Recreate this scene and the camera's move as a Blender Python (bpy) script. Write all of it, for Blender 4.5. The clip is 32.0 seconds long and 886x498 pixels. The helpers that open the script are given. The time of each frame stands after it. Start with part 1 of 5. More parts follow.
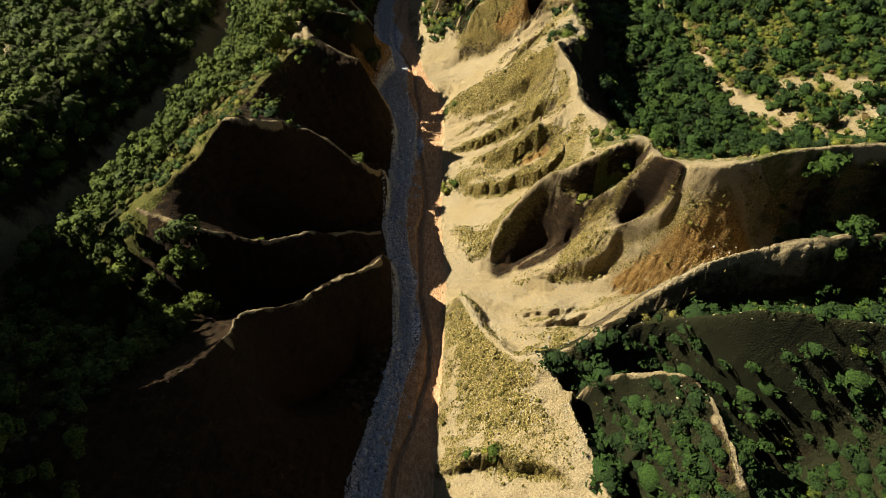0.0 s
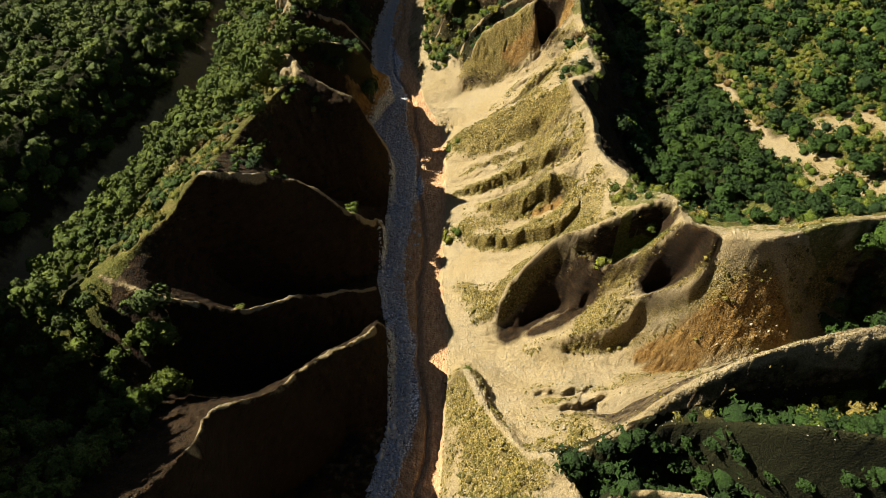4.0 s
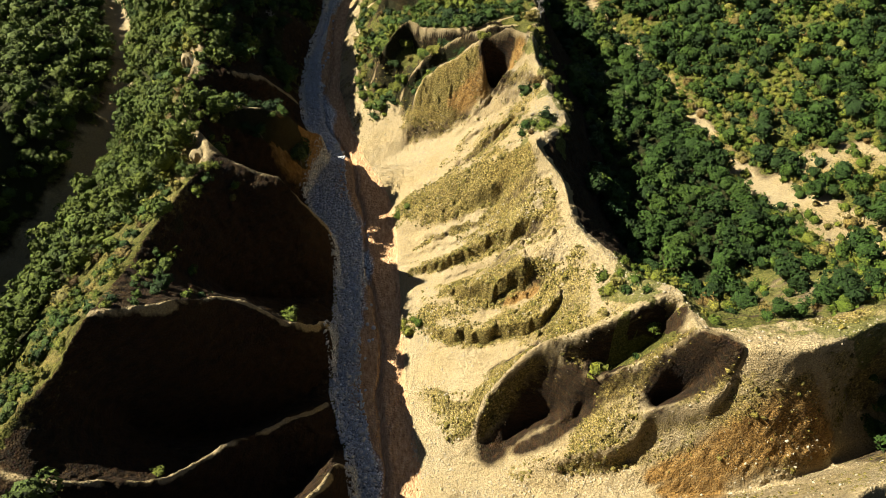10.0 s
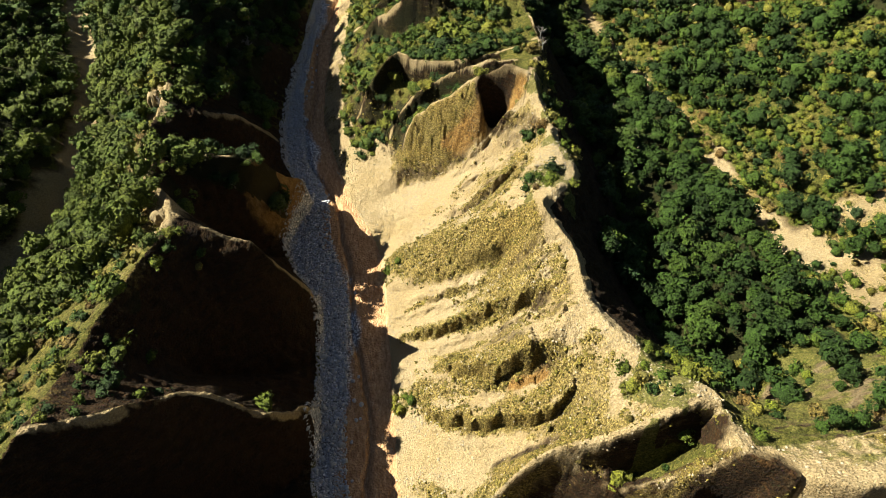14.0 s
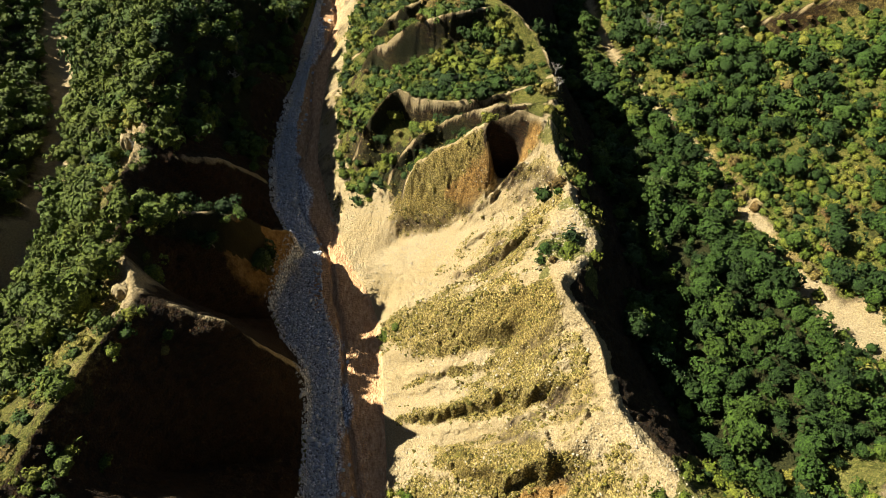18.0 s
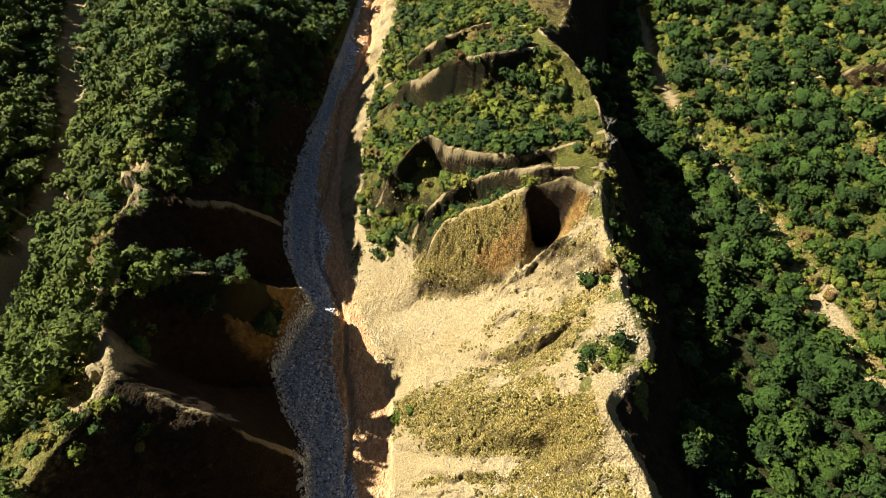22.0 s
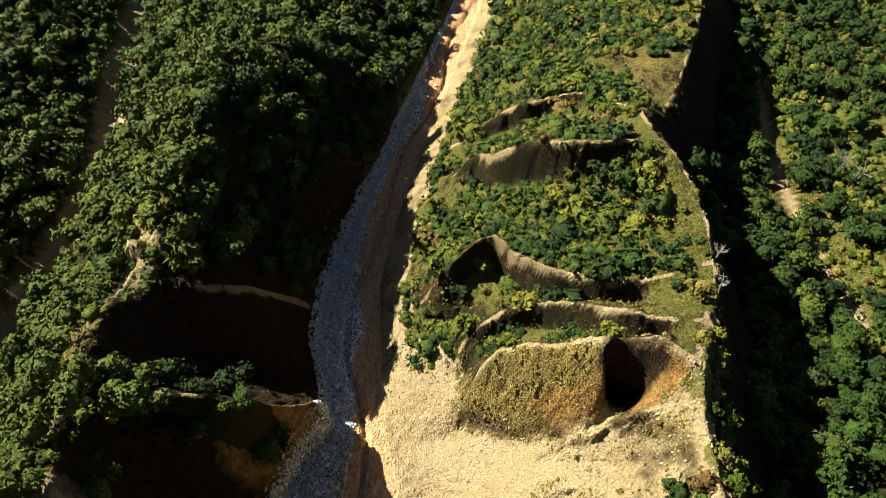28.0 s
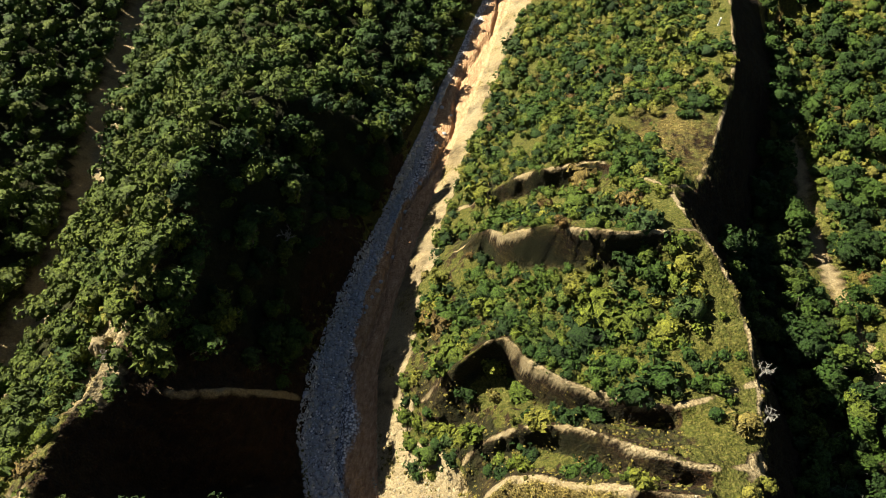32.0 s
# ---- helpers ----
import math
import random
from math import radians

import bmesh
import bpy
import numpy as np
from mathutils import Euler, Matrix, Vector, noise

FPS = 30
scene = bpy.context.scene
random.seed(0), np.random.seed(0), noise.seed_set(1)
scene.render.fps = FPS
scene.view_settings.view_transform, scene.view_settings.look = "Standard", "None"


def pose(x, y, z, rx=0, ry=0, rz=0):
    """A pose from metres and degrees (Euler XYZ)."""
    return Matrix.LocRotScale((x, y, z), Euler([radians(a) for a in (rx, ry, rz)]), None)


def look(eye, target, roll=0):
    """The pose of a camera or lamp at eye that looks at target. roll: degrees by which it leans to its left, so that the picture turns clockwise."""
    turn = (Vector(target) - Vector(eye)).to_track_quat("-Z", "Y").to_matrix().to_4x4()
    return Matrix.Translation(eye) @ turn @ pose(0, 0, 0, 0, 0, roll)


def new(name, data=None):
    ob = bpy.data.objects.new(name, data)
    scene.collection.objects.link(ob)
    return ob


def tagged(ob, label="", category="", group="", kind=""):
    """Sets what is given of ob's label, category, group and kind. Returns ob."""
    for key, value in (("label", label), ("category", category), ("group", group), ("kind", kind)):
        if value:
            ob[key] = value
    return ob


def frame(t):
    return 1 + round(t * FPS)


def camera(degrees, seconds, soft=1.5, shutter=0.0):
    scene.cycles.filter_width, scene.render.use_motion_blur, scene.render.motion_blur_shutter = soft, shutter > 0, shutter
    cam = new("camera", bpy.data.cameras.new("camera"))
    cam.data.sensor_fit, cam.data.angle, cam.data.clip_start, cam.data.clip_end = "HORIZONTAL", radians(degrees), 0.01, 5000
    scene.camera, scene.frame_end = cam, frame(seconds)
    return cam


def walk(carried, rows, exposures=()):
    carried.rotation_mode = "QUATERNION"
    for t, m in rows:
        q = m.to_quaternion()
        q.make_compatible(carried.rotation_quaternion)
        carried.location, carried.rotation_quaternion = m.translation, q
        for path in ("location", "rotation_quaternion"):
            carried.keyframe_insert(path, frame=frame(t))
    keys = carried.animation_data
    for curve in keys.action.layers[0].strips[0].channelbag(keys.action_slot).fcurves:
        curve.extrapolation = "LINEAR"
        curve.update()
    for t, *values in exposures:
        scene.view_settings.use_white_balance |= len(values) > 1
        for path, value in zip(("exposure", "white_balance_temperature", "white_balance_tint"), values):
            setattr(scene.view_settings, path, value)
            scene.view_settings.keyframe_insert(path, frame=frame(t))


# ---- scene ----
cam = camera(63.74, 32.0, soft=0.7)
# seconds, place, degrees up, heading to the left
EXPOSURES = [(0, 1.70), (3, 1.78), (7, 1.98), (10, 2.10), (18, 2.12), (32, 2.12)]
ROWS = [
    (0, 0.00, 0.00, 110.00, -55.74, 0.00),
    (0.5, 0.05, 2.24, 109.32, -55.74, 0.12),
    (1, 0.08, 4.54, 108.61, -55.75, 0.24),
    (1.5, 0.06, 6.87, 107.93, -55.74, 0.27),
    (2, -0.00, 9.17, 107.27, -55.74, 0.31),
    (2.5, -0.02, 11.44, 106.59, -55.73, 0.32),
    (3, 0.01, 13.71, 105.91, -55.73, 0.27),
    (3.5, 0.05, 15.99, 105.21, -55.72, 0.28),
    (5.5, 0.09, 25.24, 102.30, -55.72, 0.04),
    (6, 0.14, 27.55, 101.54, -55.73, -0.62),
    (6.5, 0.21, 29.81, 100.81, -55.72, -1.53),
    (7, 0.22, 32.08, 100.09, -55.73, -2.38),
    (7.5, 0.22, 34.37, 99.35, -55.73, -3.21),
    (8, 0.23, 36.65, 98.57, -55.74, -3.95),
    (8.5, 0.27, 38.88, 97.85, -55.74, -4.44),
    (9, 0.34, 41.11, 97.15, -55.75, -4.76),
    (9.5, 0.43, 43.29, 96.42, -55.76, -5.50),
    (10, 0.52, 45.43, 95.69, -55.75, -6.26),
    (10.5, 0.63, 47.56, 94.97, -55.73, -6.78),
    (11, 0.80, 49.74, 94.23, -55.74, -7.06),
    (11.5, 1.06, 51.96, 93.46, -55.73, -7.04),
    (12, 1.39, 54.19, 92.71, -55.73, -7.02),
    (12.5, 1.75, 56.39, 91.98, -55.72, -6.97),
    (13, 2.05, 58.58, 91.26, -55.72, -6.95),
    (13.5, 2.30, 60.82, 90.58, -55.72, -6.98),
    (14, 2.54, 63.07, 89.93, -55.75, -7.00),
    (14.5, 2.77, 65.25, 89.30, -55.76, -7.02),
    (16.5, 3.82, 74.07, 86.40, -55.73, -7.04),
    (17, 4.12, 76.22, 85.67, -55.75, -6.88),
    (17.5, 4.46, 78.32, 84.97, -55.74, -6.64),
    (18, 4.80, 80.48, 84.31, -55.72, -6.41),
    (18.5, 5.04, 82.71, 83.64, -55.73, -5.87),
    (19, 5.31, 84.99, 82.99, -55.74, -5.36),
    (19.5, 5.60, 87.25, 82.33, -55.76, -4.91),
    (20, 5.84, 89.49, 81.65, -55.76, -4.46),
    (20.5, 6.06, 91.66, 81.02, -55.77, -4.00),
    (21, 6.22, 93.87, 80.35, -55.79, -3.57),
    (21.5, 6.37, 96.09, 79.66, -55.77, -3.07),
    (22, 6.59, 98.31, 78.91, -55.77, -2.29),
    (22.5, 6.78, 100.55, 78.16, -55.75, -1.35),
    (23, 6.95, 102.85, 77.45, -55.74, -0.36),
    (23.5, 7.12, 105.16, 76.73, -55.73, 0.52),
    (24, 7.24, 107.46, 76.02, -55.73, 1.40),
    (24.5, 7.32, 109.69, 75.37, -55.75, 2.21),
    (25, 7.29, 111.87, 74.79, -55.75, 2.93),
    (25.5, 7.27, 114.05, 74.20, -55.75, 3.63),
    (26, 7.26, 116.25, 73.50, -55.75, 4.27),
    (26.5, 7.19, 118.52, 72.75, -55.76, 4.79),
    (28.5, 6.68, 127.53, 69.91, -55.72, 6.52),
    (29, 6.54, 129.75, 69.23, -55.72, 6.86),
    (29.5, 6.41, 132.04, 68.56, -55.74, 7.21),
    (30, 6.23, 134.31, 68.09, -55.71, 7.46),
    (30.5, 6.04, 136.47, 67.91, -55.74, 7.49),
    (31, 5.81, 138.62, 68.01, -55.72, 7.44),
    (31.5, 5.59, 140.78, 68.13, -55.73, 7.42),
    (32, 5.29, 143.00, 68.17, -55.74, 7.38),
]
walk(cam, [(t, pose(x, y, z, 90 + up, 0, turn)) for t, x, y, z, up, turn in ROWS], EXPOSURES)

# ---- light ----
SUN_FROM = Vector((-1.15, 0.52, 1.0)).normalized()
SKY, SUN = 0.018, 5.0
world = bpy.data.worlds.new("sky")
scene.world = world
world.use_nodes = True
wt = world.node_tree
sky = wt.nodes.new("ShaderNodeTexSky")
sky.sky_type = "NISHITA"
sky.sun_disc = False
sky.sun_elevation = math.asin(SUN_FROM.z)
sky.sun_rotation = math.atan2(SUN_FROM.x, SUN_FROM.y)
wt.links.new(sky.outputs[0], wt.nodes["Background"].inputs[0])
wt.nodes["Background"].inputs[1].default_value = SKY
sun = new("sun", bpy.data.lights.new("sun", "SUN"))
sun.data.energy, sun.data.angle, sun.data.color = SUN, radians(0.53), (1.0, 0.93, 0.75)
sun.matrix_world = look(SUN_FROM * 300, (0, 0, 0))


# ---- materials ----
class Nodes:
    """A short way to write a node material."""

    def __init__(self, name, rough=0.9):
        self.mat = bpy.data.materials.new(name)
        self.mat.use_nodes = True
        self.tree = self.mat.node_tree
        self.bsdf = self.tree.nodes["Principled BSDF"]
        self.bsdf.inputs["Roughness"].default_value = rough
        self.bsdf.inputs["Specular IOR Level"].default_value = 0.15
        self.place = self.tree.nodes.new("ShaderNodeNewGeometry").outputs["Position"]

    def link(self, a, b):
        self.tree.links.new(a, b)

    def noise(self, scale, detail=4.0, rough=0.6, stretch=None):
        n = self.tree.nodes.new("ShaderNodeTexNoise")
        n.inputs["Scale"].default_value, n.inputs["Detail"].default_value, n.inputs["Roughness"].default_value = scale, detail, rough
        if stretch:
            m = self.tree.nodes.new("ShaderNodeMapping")
            m.inputs["Scale"].default_value = stretch
            self.link(self.place, m.inputs["Vector"])
            self.link(m.outputs[0], n.inputs["Vector"])
        else:
            self.link(self.place, n.inputs["Vector"])
        return n.outputs["Fac"]

    def cells(self, scale, out="Distance"):
        n = self.tree.nodes.new("ShaderNodeTexVoronoi")
        n.inputs["Scale"].default_value = scale
        self.link(self.place, n.inputs["Vector"])
        return n.outputs[out]

    def ramp(self, fac, stops):
        r = self.tree.nodes.new("ShaderNodeValToRGB")
        el = r.color_ramp.elements
        while len(el) < len(stops):
            el.new(0.5)
        for e, (p, c) in zip(el, stops):
            e.position, e.color = p, (*c, 1)
        self.link(fac, r.inputs[0])
        return r.outputs[0]

    def span(self, fac, a, b):
        r = self.tree.nodes.new("ShaderNodeMapRange")
        r.inputs[1].default_value, r.inputs[2].default_value = a, b
        self.link(fac, r.inputs[0])
        return r.outputs[0]

    def mix(self, fac, a, b, kind="MIX"):
        m = self.tree.nodes.new("ShaderNodeMix")
        m.data_type, m.blend_type = "RGBA", kind
        for socket, value in ((m.inputs[0], fac), (m.inputs[6], a), (m.inputs[7], b)):
            if isinstance(value, (float, int)):
                socket.default_value = value
            elif isinstance(value, tuple):
                socket.default_value = (*value, 1)
            else:
                self.link(value, socket)
        return m.outputs[2]

    def math(self, kind, a, b):
        m = self.tree.nodes.new("ShaderNodeMath")
        m.operation = kind
        for socket, value in ((m.inputs[0], a), (m.inputs[1], b)):
            if isinstance(value, (float, int)):
                socket.default_value = value
            else:
                self.link(value, socket)
        return m.outputs[0]

    def attribute(self, name):
        n = self.tree.nodes.new("ShaderNodeAttribute")
        n.attribute_name = name
        return n.outputs["Fac"]

    def bump(self, height, strength, distance, after=None):
        b = self.tree.nodes.new("ShaderNodeBump")
        b.inputs["Strength"].default_value, b.inputs["Distance"].default_value = strength, distance
        self.link(height, b.inputs["Height"])
        if after:
            self.link(after, b.inputs["Normal"])
        self.link(b.outputs[0], self.bsdf.inputs["Normal"])
        return b.outputs[0]

    def done(self, colour, tone=0.345):
        colour = self.mix(1.0, colour, (tone, tone, tone), "MULTIPLY")
        self.link(colour, self.bsdf.inputs["Base Color"])
        return self.mat


def ground_material():
    """Bare conglomerate, pale scree and grass, mixed by what grows and lies where; dark tones deepen the shade."""
    n = Nodes("weathered_ground", 0.95)
    big, mid, fine = n.noise(0.11, 4), n.noise(0.7, 5), n.noise(4.5, 5, 0.7)
    # Rock is darker than the stone itself, so shaded walls go almost black.
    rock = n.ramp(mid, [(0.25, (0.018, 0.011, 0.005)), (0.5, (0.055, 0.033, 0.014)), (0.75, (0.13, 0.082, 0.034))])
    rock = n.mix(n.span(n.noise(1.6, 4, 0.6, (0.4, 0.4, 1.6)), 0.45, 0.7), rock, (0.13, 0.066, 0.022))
    scree = n.ramp(fine, [(0.3, (0.70, 0.53, 0.28)), (0.5, (0.94, 0.745, 0.435)), (0.72, (1.0, 0.865, 0.59))])
    grass = n.ramp(n.noise(2.4, 5, 0.75), [(0.3, (0.085, 0.125, 0.02)), (0.48, (0.22, 0.245, 0.042)), (0.66, (0.52, 0.48, 0.14))])
    moss = n.ramp(n.noise(3.1, 6, 0.8), [(0.30, (0.09, 0.064, 0.014)), (0.46, (0.44, 0.34, 0.085)), (0.62, (0.86, 0.69, 0.285))])
    # Dark soil: forest floor, and a stand-in for shade on brush ridges and walls.
    soil = n.ramp(fine, [(0.3, (0.025, 0.035, 0.012)), (0.7, (0.075, 0.08, 0.025))])
    pebble = n.cells(3.2)
    stone = n.cells(3.2, "Color")
    rock = n.mix(n.math("MULTIPLY", n.span(pebble, 0.30, 0.12), 0.22), rock, n.mix(0.5, stone, (0.34, 0.28, 0.19), "MULTIPLY"))
    scree_amount = n.span(n.math("ADD", n.attribute("scree"), n.math("MULTIPLY", n.math("SUBTRACT", mid, 0.5), 0.7)), 0.22, 0.72)
    grass_amount = n.span(n.math("ADD", n.attribute("grass"), n.math("MULTIPLY", n.math("SUBTRACT", mid, 0.5), 1.1)), 0.38, 0.62)
    soil_amount = n.span(n.math("ADD", n.attribute("wood_shade"), n.math("MULTIPLY", n.math("SUBTRACT", big, 0.5), 0.8)), 0.4, 0.6)
    moss_amount = n.span(n.math("ADD", n.attribute("moss"), n.math("MULTIPLY", n.math("SUBTRACT", n.noise(1.1, 6, 0.7), 0.5), 1.3)), 0.30, 0.68)
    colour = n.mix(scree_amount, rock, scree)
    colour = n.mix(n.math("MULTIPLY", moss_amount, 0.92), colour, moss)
    ochre = n.ramp(n.noise(1.3, 6, 0.7, (1.0, 1.0, 0.5)), [(0.3, (0.33, 0.18, 0.05)), (0.5, (0.66, 0.39, 0.125)), (0.7, (0.92, 0.62, 0.27))])
    colour = n.mix(n.span(n.math("ADD", n.attribute("ochre"), n.math("MULTIPLY", n.math("SUBTRACT", mid, 0.5), 1.0)), 0.3, 0.9), colour, ochre)
    colour = n.mix(n.math("MULTIPLY", grass_amount, 0.85), colour, grass)
    colour = n.mix(n.math("MULTIPLY", soil_amount, 0.9), colour, soil)
    speck = n.tree.nodes.new("ShaderNodeRGBToBW")
    n.link(n.cells(5.5, "Color"), speck.inputs[0])
    colour = n.mix(n.math("ADD", n.math("MULTIPLY", moss_amount, 0.4), 0.25), colour, n.mix(1.0, colour, n.ramp(speck.outputs[0], [(0.2, (0.32, 0.31, 0.30)), (0.5, (0.95, 0.95, 0.95)), (0.85, (1.7, 1.7, 1.65))]), "MULTIPLY"))
    colour = n.mix(n.span(big, 0.3, 0.7), colour, n.mix(0.82, colour, (0.9, 0.84, 0.68), "MULTIPLY"))
    tuft = n.ramp(n.noise(3.6, 4, 0.7), [(0.36, (0.22, 0.21, 0.17)), (0.47, (0.92, 0.92, 0.9)), (0.62, (1.35, 1.35, 1.3))])
    colour = n.mix(n.math("ADD", n.math("MULTIPLY", moss_amount, 0.75), 0.12), colour, n.mix(1.0, colour, tuft, "MULTIPLY"))
    first = n.bump(n.noise(1.9, 7, 0.8), 1.0, 0.8)
    second = n.bump(n.noise(5.5, 4, 0.8), 1.0, 0.35, first)
    n.bump(pebble, 0.8, 0.2, second)
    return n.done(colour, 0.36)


def river_material():
    """Grey cobbles beside a strip of brown washed-down mud."""
    n = Nodes("river_gravel", 0.9)
    mid, fine = n.noise(0.5, 5), n.noise(6.0, 4, 0.7)
    stone, gap = n.cells(2.6, "Color"), n.cells(2.6)
    tone = n.tree.nodes.new("ShaderNodeRGBToBW")
    n.link(stone, tone.inputs[0])
    cobble = n.ramp(tone.outputs[0], [(0.25, (0.30, 0.34, 0.40)), (0.5, (0.70, 0.745, 0.81)), (0.8, (0.98, 0.98, 0.98))])
    cobble = n.mix(n.span(gap, 0.38, 0.75), cobble, (0.12, 0.12, 0.13))
    mud = n.ramp(n.noise(1.3, 5, 0.7, (1.4, 0.5, 1.0)), [(0.3, (0.22, 0.115, 0.055)), (0.55, (0.42, 0.25, 0.13)), (0.75, (0.58, 0.41, 0.25))])
    cobble = n.mix(n.span(n.noise(0.22, 5, 0.65, (1.6, 0.5, 1.0)), 0.35, 0.7), cobble, n.mix(1.0, cobble, (0.72, 0.66, 0.58), "MULTIPLY"))
    amount = n.span(n.math("ADD", n.attribute("mud"), n.math("MULTIPLY", n.math("SUBTRACT", n.noise(0.35, 6, 0.7, (1.0, 0.35, 1.0)), 0.5), 1.5)), 0.36, 0.66)
    first = n.bump(gap, 0.9, 0.3)
    n.bump(fine, 0.5, 0.1, first)
    return n.done(n.mix(amount, cobble, mud), 0.8)


def leaf_material(name, stops):
    n = Nodes(name, 0.7)
    info = n.tree.nodes.new("ShaderNodeObjectInfo").outputs["Random"]
    island = n.tree.nodes.new("ShaderNodeNewGeometry").outputs["Random Per Island"]
    tree = n.math("FRACT", n.math("ADD", n.attribute("tint"), n.math("MULTIPLY", info, n.attribute("single"))), 0)
    colour = n.ramp(tree, stops)
    colour = n.mix(n.math("MULTIPLY", island, 0.5), colour, n.mix(1.0, colour, (1.7, 1.6, 0.9), "MULTIPLY"))
    fleck = n.noise(4.2, 3, 0.75)
    colour = n.mix(1.0, colour, n.ramp(fleck, [(0.34, (0.22, 0.24, 0.2)), (0.5, (0.95, 0.95, 0.95)), (0.64, (1.75, 1.7, 1.4))]), "MULTIPLY")
    n.bump(fleck, 1.0, 0.5)
    return n.done(colour)


def plain_material(name, low, high, scale, rough=0.9, tone=0.42):
    n = Nodes(name, rough)
    fine = n.noise(scale, 5, 0.7)
    n.bump(fine, 0.6, 0.2)
    colour = n.ramp(fine, [(0.3, low), (0.7, high)])
    island = n.tree.nodes.new("ShaderNodeNewGeometry").outputs["Random Per Island"]
    return n.done(n.mix(n.math("MULTIPLY", island, 0.5), colour, (0.55, 0.5, 0.42)), tone)


GROUND, RIVER = ground_material(), river_material()
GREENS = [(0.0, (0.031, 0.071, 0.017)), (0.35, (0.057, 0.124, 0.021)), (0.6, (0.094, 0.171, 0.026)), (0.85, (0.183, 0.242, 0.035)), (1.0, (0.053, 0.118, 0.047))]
LEAF = leaf_material("tree_leaves", GREENS)
SHRUB = leaf_material("shrub_leaves", [(0.0, (0.09, 0.16, 0.018)), (0.35, (0.19, 0.25, 0.032)), (0.75, (0.32, 0.32, 0.06)), (0.88, (0.38, 0.33, 0.11)), (0.95, (0.24, 0.14, 0.06)), (1.0, (0.12, 0.19, 0.02))])
BARK = plain_material("grey_bark", (0.10, 0.08, 0.06), (0.24, 0.20, 0.16), 6.0)
STONE = plain_material("river_stone", (0.42, 0.47, 0.55), (0.88, 0.93, 1.0), 5.0, tone=0.52)
PALE_STONE = plain_material("scree_stone", (0.42, 0.34, 0.20), (0.92, 0.80, 0.54), 5.0)
TUFT = leaf_material("dry_tufts", [(0.0, (0.13, 0.105, 0.025)), (0.35, (0.29, 0.245, 0.06)), (0.7, (0.46, 0.385, 0.13)), (1.0, (0.17, 0.165, 0.03))])
EARTH = plain_material("bare_earth", (0.14, 0.09, 0.025), (0.62, 0.46, 0.16), 2.2, tone=0.36)

# ---- the lie of the land ----
# River: y, left bank, right bank. The bed falls evenly along y.
BANKS = np.array([(0, -20, -4), (20, -18, -3), (37, -16, -1.6), (64, -9.6, 0), (82, -10.4, 0.6), (98, -13.8, -0.6), (128, -12.6, 0), (136, -13.5, 0.2), (142, -17, 0.2), (150, -20, -1.5), (157, -17.5, -4.2), (162, -14.8, -6),
                  (168, -17, -7.2), (177, -20.6, -9.2), (190, -21.5, -11.5), (204, -20, -11), (230, -15.6, -8.4), (265, -11, -3.4), (296, -7.3, 0.5), (340, 0, 8)], float)


def bed(y):
    return -11.0 - 0.142 * y


# Crests and floors: each a line of places along the top of a ridge or the bottom of a gully.
CRESTS, FLOORS = {}, {}
CRESTS["west_divide"] = [(-82, 76, -3.5), (-70, 77.5, -1), (-57, 80, 5.3), (-50, 87, 7.5), (-46, 91, 8.5), (-41.6, 97.1, 11.6), (-41, 106, 6), (-39.2, 114.7, 3.8),
                         (-34.1, 125.4, 3.4), (-31.5, 135.3, 0.8), (-36, 145, -2.2), (-38.8, 153.2, -3.8), (-41, 165, -9), (-41.5, 175.5, -12.5), (-38.5, 187.5, -10), (-40.2, 207, -9.5), (-45, 228, -20), (-50, 248, -29), (-54, 300, -38)]
# Unseen hill beyond the left edge, added to shade the near west slopes.
CRESTS["west_hill"] = [(-100, 0, 78), (-96, 30, 80), (-95, 56, 78), (-96, 66, 73), (-96, 78, 68), (-98, 88, 12)]
CRESTS["spur_near"] = [(-58, 22, 27), (-45, 34, 24), (-35.2, 41, 21), (-31.5, 47.5, 18), (-32, 54.8, 12), (-25.6, 60.4, 5.6), (-23.7, 65.3, 0.6), (-17.5, 72.5, -4.5), (-13.5, 76.5, -7), (-11.4, 80.3, -9.6), (-10.6, 82, -19)]
CRESTS["spur_low"] = [(-57, 80.2, 5.2), (-48.2, 77.5, 5), (-40, 77.5, 1.5), (-34.1, 78, -0.8), (-28, 83, -6), (-20, 90, -16), (-14.5, 95, -23)]
CRESTS["spur_great"] = [(-41.6, 97.1, 11.6), (-33.4, 99.5, 8.5), (-26.5, 105.5, -1.5), (-18.4, 104.5, -8.6), (-15.5, 106, -13.5), (-13.4, 107.8, -15.2), (-12.8, 109, -25)]
CRESTS["spur_middle"] = [(-31.5, 135.3, 0.8), (-25, 132.5, -1), (-19.8, 131, -3), (-17.4, 130.6, -8), (-15, 131.5, -15), (-13.1, 132.3, -21), (-12.6, 133, -28)]
CRESTS["spur_brown"] = [(-38.8, 153.2, -4.5), (-30, 154.5, -7), (-21.5, 155.8, -11.2), (-17.9, 159, -20), (-15, 162, -24.8), (-12.3, 164, -29.2), (-10.3, 163, -31), (-9.6, 162, -33.8)]
CRESTS["spur_pinnacle"] = [(-41.5, 175.5, -12.5), (-36, 174, -14), (-32.8, 173.4, -15), (-28, 176, -19), (-25, 179, -26), (-22, 182, -34)]
CRESTS["spur_wooded"] = [(-40.2, 207, -9.5), (-33, 209.5, -14), (-27, 210, -22.5), (-21, 212.3, -34), (-19, 214, -39)]
CRESTS["spur_far"] = [(-45, 228, -20), (-32, 232, -21.5), (-20, 236, -31.5), (-16, 238, -42)]
